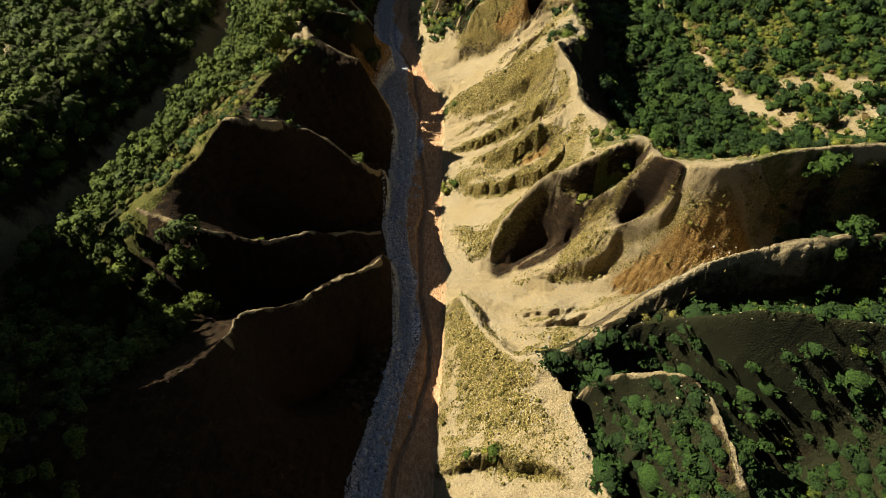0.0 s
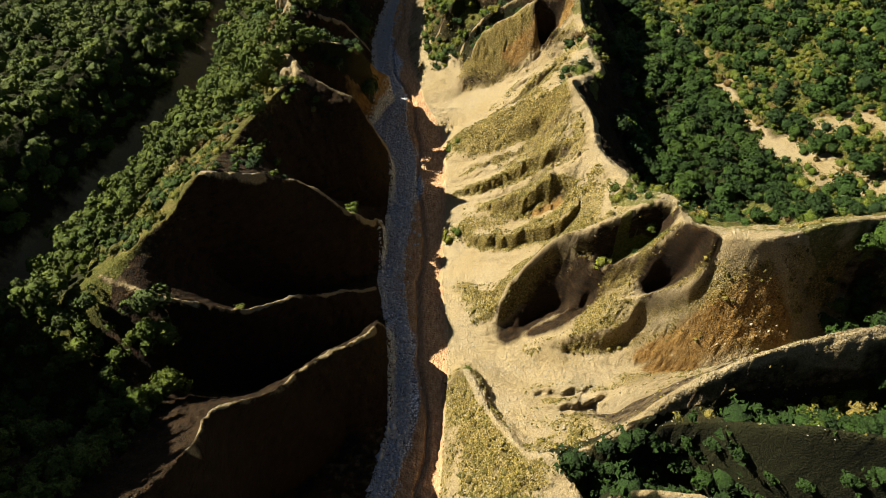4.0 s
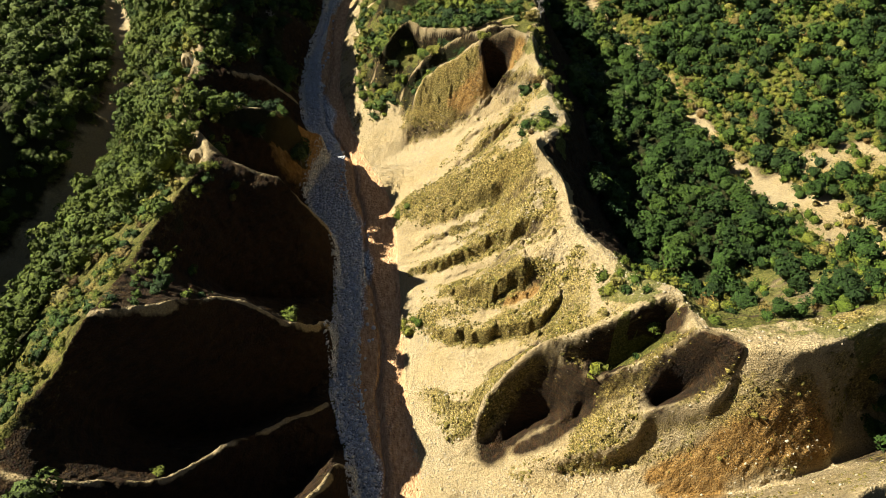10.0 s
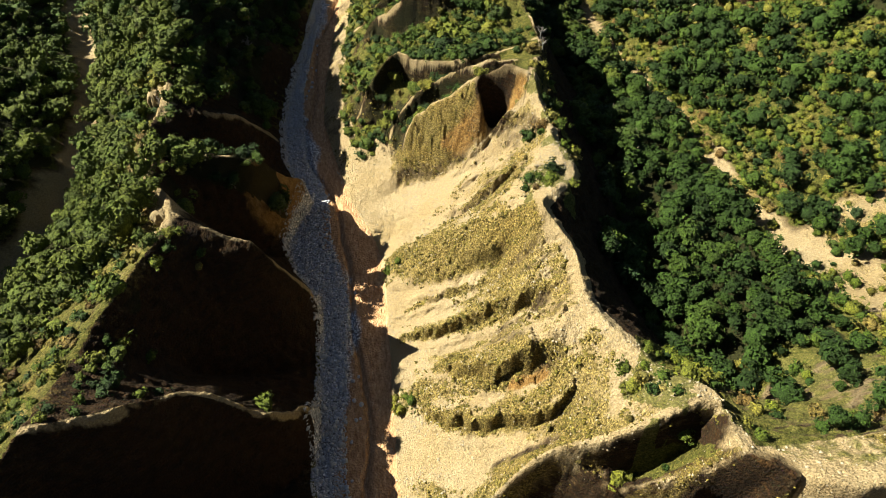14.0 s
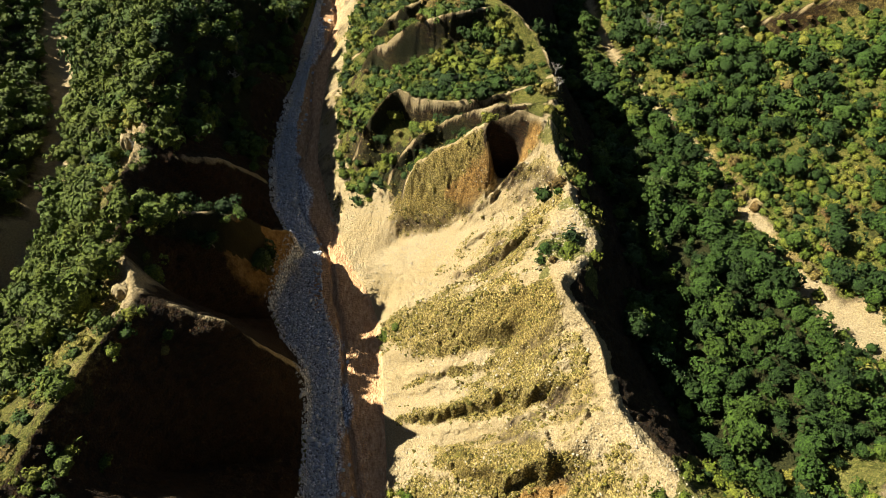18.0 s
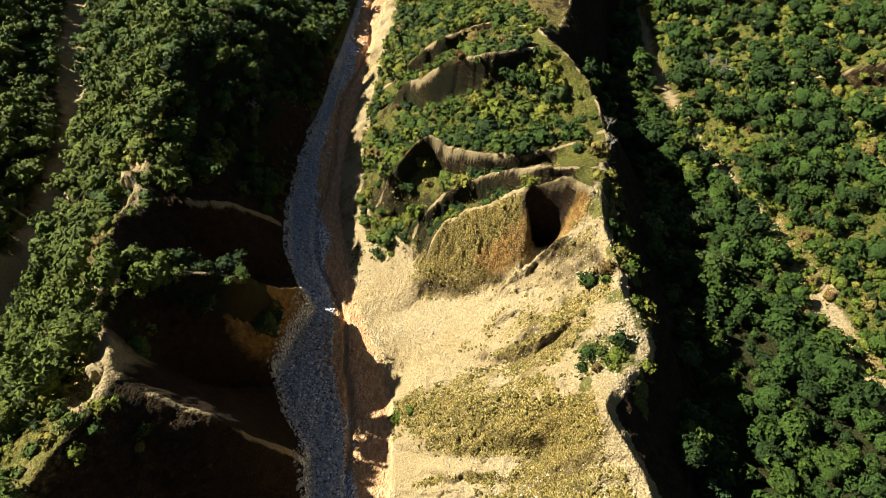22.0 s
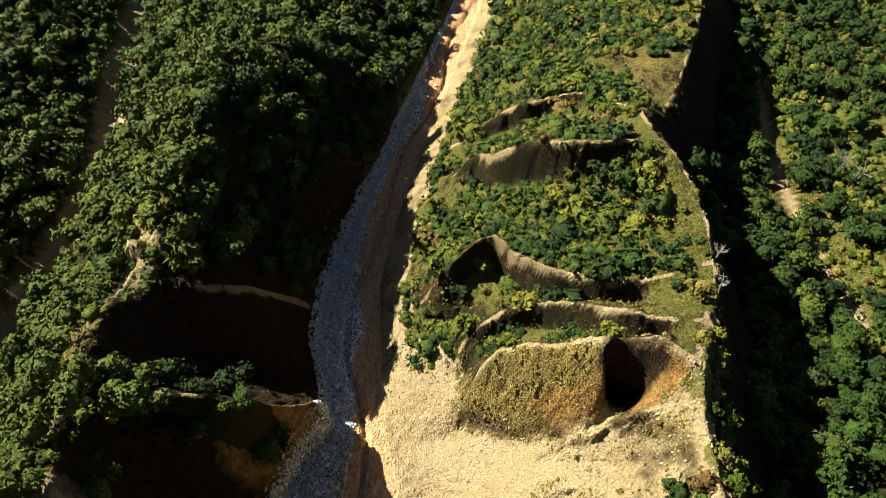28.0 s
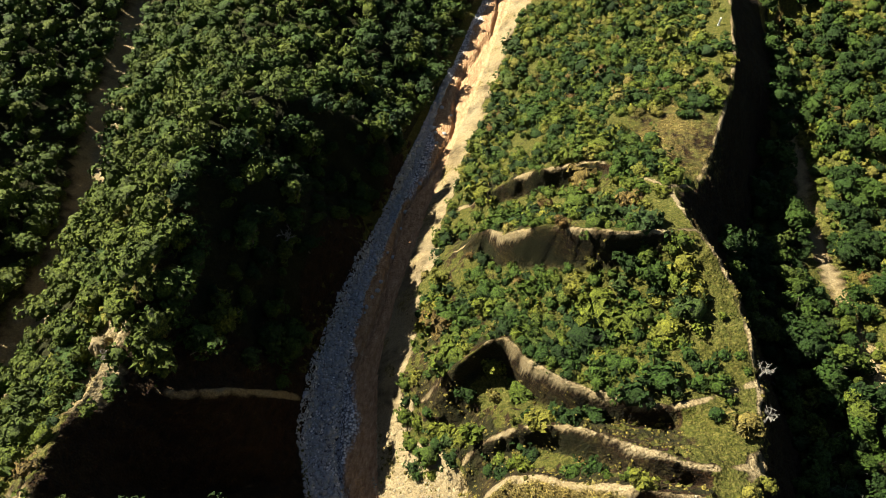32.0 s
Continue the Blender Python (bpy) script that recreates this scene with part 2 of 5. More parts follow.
CRESTS["toe_near"] = [(3.5, 73.2, -13.6), (7.5, 63, -8.5), (12.4, 53.2, -0.7), (16.2, 51.5, 2.9), (19.7, 45, 3), (21.5, 37, 4.5), (24, 26, 7), (26, 10, 9)]
CRESTS["ridge_bright"] = [(16.2, 51.5, 2.9), (20.5, 52.2, 4.6), (25.3, 54, 8), (32, 57.3, 13), (41.8, 59.9, 19.7), (50, 62.5, 19), (61, 64.3, 19.7), (78, 66, 18)]
CRESTS["brush_near"] = [(20, 45.2, 4), (24, 44.5, 10), (28, 43.2, 15.4), (33.4, 40.4, 20.6), (36, 34.5, 20.8), (36.8, 28, 21), (38, 14, 22)]
CRESTS["brush_middle"] = [(27, 54.2, 9), (34.9, 53.2, 11.5), (41.1, 48.7, 22.8), (44.7, 46.7, 27), (54, 43, 30), (70, 38, 32)]
CRESTS["nose"] = [(15.4, 78, -15.2), (22, 77.7, -11), (28.6, 76.6, -6.6), (31.7, 77, -3), (33.2, 78.6, 2.6), (39.2, 76.8, 8.9), (41.4, 79, 13.7), (41, 80.5, 17.6)]
CRESTS["east_divide"] = [(95, 84, 20), (72, 82, 21), (58, 80, 21.5), (46.5, 77.5, 20.8), (40.2, 80.3, 18.2), (37, 83.2, 16.6), (38, 91.4, 12), (34.5, 97, 8.5), (30.8, 103.3, 6.5), (28.4, 111, 4.6), (28.8, 118, 3.8),
                         (27, 123, 4.6), (25.3, 127.2, 5.1), (28.6, 131.5, 2.2), (33.4, 136.9, 0.4), (31, 144, 1.2), (31.9, 149, -0.6), (31.6, 155.5, -2), (31.6, 161.3, -1.2), (34.4, 169.3, -4.8), (37.5, 181, -9),
                         (35.8, 194.5, -9.8), (31.6, 201.6, -8), (29.5, 212, -12.2), (35, 217.6, -17.2), (40, 230, -20.5), (46, 253.4, -22), (52, 300, -32)]
CRESTS["rib_great"] = [(37, 83.2, 16.6), (38, 91.4, 12), (31.8, 89.8, 12.1), (25.6, 89.2, 7.6), (19, 90.5, 1.8), (15.7, 89.8, -5), (12.2, 88.4, -10.8), (10.2, 85.5, -15.5), (9, 82.6, -19.2)]
CRESTS["rib_hollow"] = [(37, 83.2, 16.6), (33, 83.6, 8.5), (29.5, 84.3, 4.6), (26.4, 85.2, 0.6), (24.5, 86, -3.5)]
CRESTS["rib_between"] = [(21.2, 90, 3.8), (23.4, 88.4, 1.8), (25, 86.8, 0.6), (26.4, 85.2, 0.6)]
CRESTS["rib_slope"] = [(30.8, 103.3, 6.5), (26, 99.5, 0), (22.8, 97.3, -4.6), (17.5, 98.6, -9.8), (13.7, 100.6, -13.6), (7.5, 102, -19.5), (3.5, 103.5, -22.8)]
CRESTS["rib_second"] = [(28.4, 111, 4.6), (23, 107.2, 0.4), (17.5, 108, -8), (12, 110, -14.5), (6, 112, -20), (2.6, 113.5, -24)]
CRESTS["knob"] = [(25.3, 127.2, 5.1), (20.5, 131.5, -4.4), (15, 135.5, -11), (9.5, 138.5, -17.2), (4.5, 141, -23.5), (2.4, 142.4, -27.5)]
CRESTS["bowl_rim"] = [(33.4, 136.9, 0.4), (28.5, 138.4, 0.6), (24.6, 138.4, -0.4), (22, 140.6, -7), (18, 143.5, -15)]
CRESTS["wall_front"] = [(31.6, 161.3, -1.2), (27.5, 164, -1), (22.5, 165.3, -4.2), (16.7, 166.7, -9.2), (11, 168.6, -14.5), (8.2, 167.6, -18.4), (6.6, 166.4, -23.5)]
CRESTS["wall_back"] = [(34.4, 169.3, -4.8), (28.5, 168, -3.4), (23.2, 169.4, -4.6), (17, 173.3, -9.9), (11.5, 174.6, -14.5), (6.3, 174, -22), (4.2, 173, -28)]
CRESTS["knoll"] = [(37.5, 181, -9), (27, 176.5, -8.6), (17.3, 178.9, -12), (11, 182.5, -14), (7, 185.6, -13.4), (2.2, 183.2, -18), (-2.6, 182, -29)]
CRESTS["wall_dark"] = [(31.6, 201.6, -8), (26, 200.3, -7.2), (20.5, 199.6, -7.2), (12, 202.5, -12), (6.5, 205, -17.5), (3.2, 208.5, -22.5), (-1.5, 210, -32)]
CRESTS["wall_far"] = [(29.5, 212, -12.2), (20.6, 220.6, -18), (12, 221.5, -22), (4, 223, -30), (-2, 224, -38)]
CRESTS["east_terrace"] = [(82, 212.5, -31), (92, 209, -24), (101, 205, -16.5), (118, 199, -8), (150, 190, 0)]
FLOORS["fan_near"] = [(0.8, 85.5, -23), (6, 79, -19.8), (12.2, 73.2, -16.6), (20, 68, -12), (25, 63.5, -8.8), (27, 60, -3)]
FLOORS["fan_wall"] = [(12.2, 73.4, -16.6), (22.4, 73.8, -14), (30.7, 72.4, -12.4), (39, 69.6, -8.5), (48.3, 68, -1.9), (60, 70.5, 1), (80, 73, 4)]
FLOORS["ditch"] = [(5.5, 76.5, -18.6), (9.5, 64.5, -11.5), (13.8, 55.5, -3.6)]
FLOORS["ravine"] = [(18.6, 49, -1), (22.6, 43.5, -5), (25, 37, -5), (28.5, 27, -2)]
FLOORS["brush_valley"] = [(22, 48.3, -0.5), (28, 48.7, -6), (34, 46.6, -9), (42, 41, -12), (55, 34, -9)]
FLOORS["brush_valley_south"] = [(26, 32, 8), (31, 36, 14.5), (32, 28, 14.5)]
FLOORS["hollow_low"] = [(12.2, 82, -18.6), (15.5, 84.2, -18.6), (19, 85.8, -17.5), (22, 85.8, -15.5), (23.6, 85.2, -11.5)]
FLOORS["hollow_debris"] = [(17, 81.5, -15.8), (22, 82, -12.4), (26.2, 84, -10)]
FLOORS["hollow_middle"] = [(27.6, 86.8, -2), (31, 87, 0.5), (35.5, 87.8, 4)]
FLOORS["hollow_high"] = [(34.6, 80.8, -2), (37, 81, 0.5), (39, 80.8, 4.5)]
FLOORS["gully_first"] = [(1.2, 97.5, -23), (8, 95.5, -18.5), (15, 95, -12.5), (21, 93.5, -4)]
FLOORS["gully_second"] = [(1.5, 108, -25), (8, 106.5, -20.3), (15, 104, -14.2), (22, 103.3, -6.4)]
FLOORS["gully_third"] = [(1.5, 121, -27), (9, 118.5, -23), (16, 116.5, -16.5), (23.5, 115, -6)]
FLOORS["gully_fourth"] = [(2.2, 134, -28.5), (9, 130.5, -23), (15.5, 127.6, -17.5), (20.3, 127.3, -13.5)]
FLOORS["fan_great"] = [(-3, 160, -33.2), (4.3, 161.5, -32.2), (12.5, 157.5, -26.4), (20.6, 154.8, -18.8), (26, 153.4, -11.8), (29.4, 152.6, -5.5)]
FLOORS["fan_lower"] = [(0.5, 152, -32), (4, 149.7, -31), (13.5, 145.6, -22.9), (20, 143.4, -13.5)]
CRESTS["wall_arm"] = [(31.6, 161.3, -1.2), (29.6, 158.6, -4.6), (26, 157.9, -9.2), (21.5, 157, -15.6), (18, 156.5, -20.6)]
FLOORS["wall_foot"] = [(5, 163, -32), (13, 159.8, -26.2), (19.6, 158.2, -19.8), (24, 159.4, -15.8), (27.6, 161.2, -11)]
CRESTS["buttress"] = [(47, 77.6, 20.6), (50.5, 75.6, 15), (53, 73.6, 9), (54.5, 70.6, 4.6), (55.3, 68.2, 2.2)]
CRESTS["wall_buttress"] = [(21.5, 165.5, -4.5), (21.8, 163.7, -5.6), (22.1, 162.2, -8.2), (22.3, 160.9, -13.5)]
FLOORS["recess"] = [(56.8, 74.6, 4.5), (63, 74.8, 3.8), (78, 76, 5)]
FLOORS["recess_top"] = [(56, 77, 8.5), (63, 77.6, 8), (78, 79, 8)]
FLOORS["pit"] = [(23.2, 163.9, -17), (24.6, 163.2, -18.5), (26.4, 162.4, -17)]
FLOORS["pale_drop"] = [(-43.4, 169.5, -16), (-44, 174, -18.5), (-42.8, 178, -17)]
FLOORS["pale_drop_middle"] = [(-34.6, 132.5, -4), (-34.8, 137, -4.6)]
FLOORS["pale_drop_near"] = [(-40.4, 148.5, -8), (-41.2, 154.5, -10)]
FLOORS["trench"] = [(4.8, 170.2, -31), (8.5, 171, -22), (14, 170, -16), (21, 167.4, -8.4)]
FLOORS["behind_wall"] = [(1, 178.6, -31), (8, 178.5, -20), (15, 175.8, -15), (25, 172.4, -9)]
FLOORS["wood_hollow"] = [(-4, 196, -36), (4, 195, -26), (14, 193, -19), (26, 190, -14.5)]
FLOORS["wood_hollow_far"] = [(-3, 216, -39), (6, 215, -28), (15, 211.5, -20), (23, 207, -15)]
FLOORS["meadow"] = [(0, 238, -40), (12, 236, -29), (25, 236, -23), (34, 238, -21.5)]
FLOORS["meadow_far"] = [(6, 268, -46), (20, 264, -36), (34, 262, -30)]
CRESTS["west_outer"] = [(-92, 100, 3), (-87, 118, -1), (-84, 140, -6), (-80, 165, -13), (-82, 190, -22), (-88, 220, -29), (-98, 250, -34), (-112, 300, -42)]
FLOORS["west_valley"] = [(-88, 60, -8), (-78, 95, -13), (-71, 130, -20.5), (-64.5, 165, -28), (-67, 200, -34), (-73, 222, -39), (-82, 248, -44), (-95, 300, -52)]
FLOORS["east_foot"] = [(52, 96, -6), (46, 103, -9.5), (42.5, 112, -12), (41.5, 124, -14), (45.5, 137, -17), (45.5, 150, -19.5), (46.5, 162, -22.5), (50, 180, -30), (48, 195, -31.5), (46.5, 207, -33), (50, 222, -37), (57, 250, -42)]
FLOORS["dark_gully"] = [(38, 55, 8), (46, 55.5, 7), (56, 57, 6), (72, 58, 6)]
FLOORS["west_bowl"] = [(-44, 52, 4), (-54, 58, -6), (-66, 62, -9), (-80, 62, -10)]
FLOORS["east_valley"] = [(84, 95, 1), (77.5, 110, -6.5), (71.5, 130, -14.8), (69.6, 145, -19), (69.8, 160, -23), (70, 172, -27), (67, 190, -32), (64, 213, -37), (64, 241, -41), (70, 300, -50)]
FLOORS["wing_hollow_near"] = [(-17, 62, -20), (-24, 53, -17), (-29, 47, -8)]
FLOORS["wing_hollow"] = [(-13, 88, -23.5), (-24, 75.5, -21.5), (-36, 70, -18), (-45, 67, -10)]
FLOORS["wing_hollow_great"] = [(-15, 101, -25), (-25, 93.5, -23), (-36, 90, -18.5), (-43, 89.5, -9)]
FLOORS["wing_hollow_far"] = [(-14, 120, -27.5), (-22, 118, -24), (-31, 115, -16)]
FLOORS["wing_hollow_brown"] = [(-20, 147, -31.8), (-26, 145, -27.5), (-32, 144, -19)]
FLOORS["wing_hollow_last"] = [(-20, 170, -34.8), (-27, 166.5, -30), (-35, 163, -21)]
FLOORS["wing_wood"] = [(-22, 192, -37.5), (-30, 195, -24)]
FLOORS["wing_wood_far"] = [(-18, 224, -42), (-30, 221, -28)]


# Faces that fall off sheer from a crest: the way to their foot, and how far down it lies.
CLIFFS = {"wall_dark": (0.1, -0.9, 9.5), "wall_back": (0.2, -0.9, 6.5), "knoll": (0.3, -0.9, 8.5), "wall_far": (0.1, -0.9, 5.5), "rib_great": (1.1, -1.4, 8.0), "nose": (0.2, -0.9, 8.0),
          "rib_hollow": (0.5, -1.0, 4.6), "ridge_bright": (0.5, -2.0, 5.0), "brush_middle": (0.3, -1.5, 12.0), "east_terrace": (0.2, -2.0, 6.0), "spur_pinnacle": (0.4, -1.6, 5.0)}
NORTH_CLIFFS = {"spur_near": (-1.0, 1.9, 6.0), "spur_low": (0.4, 1.8, 6.0), "spur_great": (0.4, 1.8, 5.0), "spur_brown": (-0.3, 1.6, 5.0)}
for name, (dx, dy, drop) in (*CLIFFS.items(), *((n + "_north", v) for n, v in NORTH_CLIFFS.items())):
    line = CRESTS[name.replace("_north", "")]
    tapers = [min(1.0, 0.25 + 1.5 * min(k, len(line) - 1 - k) / len(line)) for k in range(len(line))]
    FLOORS[name + "_foot"] = [(x + dx, y + dy, z - drop * taper) for (x, y, z), taper in zip(line, tapers)][1:-1]


def curve_points(places, step):
    """A smooth line through the places, about step metres from point to point."""
    p = np.array(places, float)
    q = np.vstack([2 * p[0] - p[1], p, 2 * p[-1] - p[-2]])
    out = []
    for a, b, c, d in zip(q, q[1:], q[2:], q[3:]):
        n = max(2, int(np.linalg.norm(c - b) / step))
        u = np.linspace(0, 1, n, endpoint=False)[:, None]
        m1, m2 = (c - a) * 0.4, (d - b) * 0.4
        out.append((2 * u**3 - 3 * u**2 + 1) * b + (u**3 - 2 * u**2 + u) * m1 + (3 * u**2 - 2 * u**3) * c + (u**3 - u**2) * m2)
    return np.vstack(out + [p[-1:]])


RNG = np.random.default_rng(7)
TABLE = RNG.random((256, 256))


def lattice(x, y):
    i, j = np.floor(x).astype(int), np.floor(y).astype(int)
    u, v = x - i, y - j
    u, v = u * u * u * (u * (u * 6 - 15) + 10), v * v * v * (v * (v * 6 - 15) + 10)
    a, b, c, d = (TABLE[(i + di) % 256, (j + dj) % 256] for di, dj in ((0, 0), (1, 0), (0, 1), (1, 1)))
    return (a * (1 - u) + b * u) * (1 - v) + (c * (1 - u) + d * u) * v - 0.5


def rough(x, y, size, octaves=4, gain=0.5):
    """Uneven ground between about -0.5 and 0.5, with bumps about size metres wide."""
    total, amp, k = 0.0, 1.0, 1.0 / size
    for o in range(octaves):
        c, s = math.cos(0.6 * o), math.sin(0.6 * o)
        total = total + amp * lattice((c * x - s * y) * k + 17.3 * o, (s * x + c * y) * k + 5.1 * o)
        amp, k = amp * gain, k * 2.03
    return total


GX0, GX1, GY0, GY1 = -150.0, 150.0, 0.0, 320.0


def solved_land():
    """Heights that hang smoothly between the crests and the floors."""
    lines = [curve_points(p, 0.12) for p in (*CRESTS.values(), *FLOORS.values())]
    land = None
    for step, rounds in ((10, 400), (5, 400), (2, 300), (1.0, 250), (0.5, 160), (0.25, 40)):
        nx, ny = int(round((GX1 - GX0) / step)) + 1, int(round((GY1 - GY0) / step)) + 1
        X, Y = np.meshgrid(GX0 + step * np.arange(nx), GY0 + step * np.arange(ny), indexing="ij")
        fixed, weight = np.zeros((nx, ny)), np.zeros((nx, ny))
        for line in lines:
            i, j = np.rint((line[:, 0] - GX0) / step).astype(int), np.rint((line[:, 1] - GY0) / step).astype(int)
            ok = (i >= 0) & (i < nx) & (j >= 0) & (j < ny)
            np.add.at(fixed, (i[ok], j[ok]), line[ok, 2])
            np.add.at(weight, (i[ok], j[ok]), 1.0)
        held = weight > 0
        fixed[held] /= weight[held]
        left, right = np.interp(Y, BANKS[:, 0], BANKS[:, 1]), np.interp(Y, BANKS[:, 0], BANKS[:, 2])
        wet = (X > left + 0.5) & (X < right - 0.5)
        fixed[wet], held = bed(Y[wet]), held | wet
        rim = np.zeros_like(held)
        rim[0], rim[-1] = True, True
        fixed[0], fixed[-1] = 2 - 0.1 * Y[0], 14 - 0.1 * Y[0]
        held = held | rim
        if land is None:
            land = np.where(held, fixed, -5 - 0.1 * Y)
        else:
            ii = np.clip(np.arange(nx) * (land.shape[0] - 1) / (nx - 1), 0, land.shape[0] - 1)
            jj = np.clip(np.arange(ny) * (land.shape[1] - 1) / (ny - 1), 0, land.shape[1] - 1)
            i0, j0 = np.minimum(ii.astype(int), land.shape[0] - 2), np.minimum(jj.astype(int), land.shape[1] - 2)
            u, v = (ii - i0)[:, None], (jj - j0)[None]
            land = (land[i0][:, j0] * (1 - u) + land[i0 + 1][:, j0] * u) * (1 - v) + (land[i0][:, j0 + 1] * (1 - u) + land[i0 + 1][:, j0 + 1] * u) * v
            land[held] = fixed[held]
        for _ in range(rounds):
            p = np.pad(land, 1, mode="edge")
            land = np.where(held, fixed, 0.25 * (p[:-2, 1:-1] + p[2:, 1:-1] + p[1:-1, :-2] + p[1:-1, 2:]))
    for _ in range(3):
        p = np.pad(land, 1, mode="edge")
        land = 0.2 * (land + p[:-2, 1:-1] + p[2:, 1:-1] + p[1:-1, :-2] + p[1:-1, 2:])
    return land, step


def cubic_rows(grid, at):
    i = np.clip(np.floor(at).astype(int), 1, grid.shape[0] - 3)
    u = np.clip(at - i, 0, 1)[:, None]
    a, b, c, d = grid[i - 1], grid[i], grid[i + 1], grid[i + 2]
    return b + 0.5 * u * (c - a + u * (2 * a - 5 * b + 4 * c - d + u * (3 * (b - c) + d - a)))


def spaced(lo, hi, step, far, grow=1.06):
    mid = np.arange(lo, hi + step / 2, step)
    tail, d = [], step
    while sum(tail) < far:
        d *= grow if d < 2.0 else 1.14 if sum(tail) > 120 else 1.0
        tail.append(d)
    tail = np.cumsum(tail)
    return np.concatenate([lo - tail[::-1], mid, mid[-1] + tail])


XS, YS = spaced(-45, 47, 0.25, 2500), spaced(30, 226, 0.27, 2500)
LAND, STEP = solved_land()
H = cubic_rows(LAND, np.clip((XS - GX0) / STEP, 0, LAND.shape[0] - 1))
H = cubic_rows(H.T.copy(), np.clip((YS - GY0) / STEP, 0, LAND.shape[1] - 1)).T
GX, GY = np.meshgrid(XS, YS, indexing="ij")


def slope_of(h):
    return np.hypot(np.gradient(h, XS, axis=0), np.gradient(h, YS, axis=1))


LEFT, RIGHT = np.interp(GY, BANKS[:, 0], BANKS[:, 1]), np.interp(GY, BANKS[:, 0], BANKS[:, 2])
WET = np.clip(np.minimum(GX - LEFT, RIGHT - GX) / 1.2, -1, 1) * 0.5 + 0.5
S = slope_of(H)
STEEP = np.clip((S - 0.35) / 0.9, 0, 1)
H += (1 - WET) * (rough(GX, GY, 7.0, 3) * 1.1 * (0.4 + 0.8 * STEEP) + (0.25 - np.abs(rough(GX, GY, 3.4, 4))) * 1.0 * STEEP + rough(GX, GY, 1.1, 3) * 0.32)
H += WET * (rough(GX, GY * 0.7, 3.4, 4) * 0.30 + rough(GX, GY, 0.9, 2) * 0.16)
FX, FY = np.abs(np.gradient(H, XS, axis=0)), np.abs(np.gradient(H, YS, axis=1))
FLUTES = (FY * np.abs(rough(GX, GY * 0.22, 1.7, 3)) + FX * np.abs(rough(GX * 0.22, GY, 1.7, 3))) / (FX + FY + 0.01)
H += (1 - WET) * np.clip((S - 0.7) / 0.8, 0, 1) * ((0.2 - FLUTES) * 0.15 + rough(GX, GY, 0.8, 3) * 0.55 + (0.2 - np.abs(rough(GX, GY, 2.1, 3))) * 0.4)
# Steps in the bright slope: places along the foot of each, and how high it is there.
SCARPS = [
    [(26, 115.6, 0.4), (23.2, 115.8, 1.9), (18.5, 118.1, 2.0), (13.2, 120.3, 1.8), (7.2, 121.5, 1.4), (2.5, 122.6, 0.3)],
    [(19.5, 124, 0.2), (14, 126.1, 1.0), (8, 128.2, 0.8), (3.6, 129.5, 0.1)],
    [(22, 104.8, 0.4), (19.9, 105, 2.6), (15.6, 106.6, 2.6), (11.6, 109.6, 1.8), (7.5, 114.6, 0.3)],
    [(25.5, 100.5, 0.3), (21.8, 97.9, 2.4), (17, 99.3, 2.2), (13, 100.5, 2.0), (6.4, 105.2, 1.6), (3.4, 108, 0.2)],
    [(26, 142, 0.4), (22.9, 141.2, 1.6), (19.7, 141.6, 2.0), (16, 144.6, 0.6)],
    [(21, 151, 0.1), (18.5, 150.8, 0.7), (15.5, 150, 0.1)],
    [(29, 156, 0.2), (24, 157.4, 1.6), (21.1, 156.8, 1.3), (17.8, 156.6, 0.2)],
    [(18, 31, 0.3), (15, 33, 1.6), (10, 35.5, 2.6), (4, 37, 2.4), (-1, 37.5, 0.5)],
    [(21.6, 127.4, 0.3), (19, 128.5, 2.0), (16.5, 130, 2.2), (14, 131.8, 0.3)],
    [(26, 111.5, 0.2), (21, 113.4, 0.7), (14, 116.8, 0.6), (8, 118.8, 0.2)],
    [(16, 122.6, 0.1), (9, 125.4, 0.6), (3, 127, 0.2)],
    [(9, 88.6, 0.1), (6, 90.6, 0.9), (3, 94.5, 0.3)],
    [(28, 64.8, 0.2), (24.5, 64.2, 1.4), (19.5, 62.8, 1.2), (15.5, 63.5, 0.2)],
    [(26, 68, 0.2), (21, 66.5, 1.0), (16, 67.2, 0.8), (12.5, 70, 0.1)],
]


def add_scarp(places):
    line = curve_points(places, 0.3)
    lo, hi = line[:, :2].min(0) - 9, line[:, :2].max(0) + 9
    i0, i1 = np.searchsorted(XS, (lo[0], hi[0]))
    j0, j1 = np.searchsorted(YS, (lo[1], hi[1]))
    x, y = GX[i0:i1, j0:j1], GY[i0:i1, j0:j1]
    way = np.gradient(line[:, :2], axis=0)
    way /= np.linalg.norm(way, axis=1)[:, None]
    best, d, tall = np.full(x.shape, 1e9), np.zeros(x.shape), np.zeros(x.shape)
    for (px, py, h), (wx, wy) in zip(line, way):
        q = (x - px) ** 2 + (y - py) ** 2
        near = q < best
        best = np.where(near, q, best)
        d = np.where(near, (x - px) * wy - (y - py) * wx, d)
        tall = np.where(near, h, tall)
    d = d + rough(x, y, 2.2, 3) * 1.3
    u = np.clip(d / 0.65 + 0.35, 0, 1)
    off = np.clip(np.sqrt(best) - np.abs(d) - 0.8, 0, 9)
    H[i0:i1, j0:j1] += 1.6 * tall * np.exp(-off) * (u * u * (3 - 2 * u) * np.exp(-np.maximum(d, 0) / 4.5) - 0.25 * np.exp(-np.abs(d) / 1.5) * (d < 0.2))


for places in SCARPS:
    add_scarp(places)
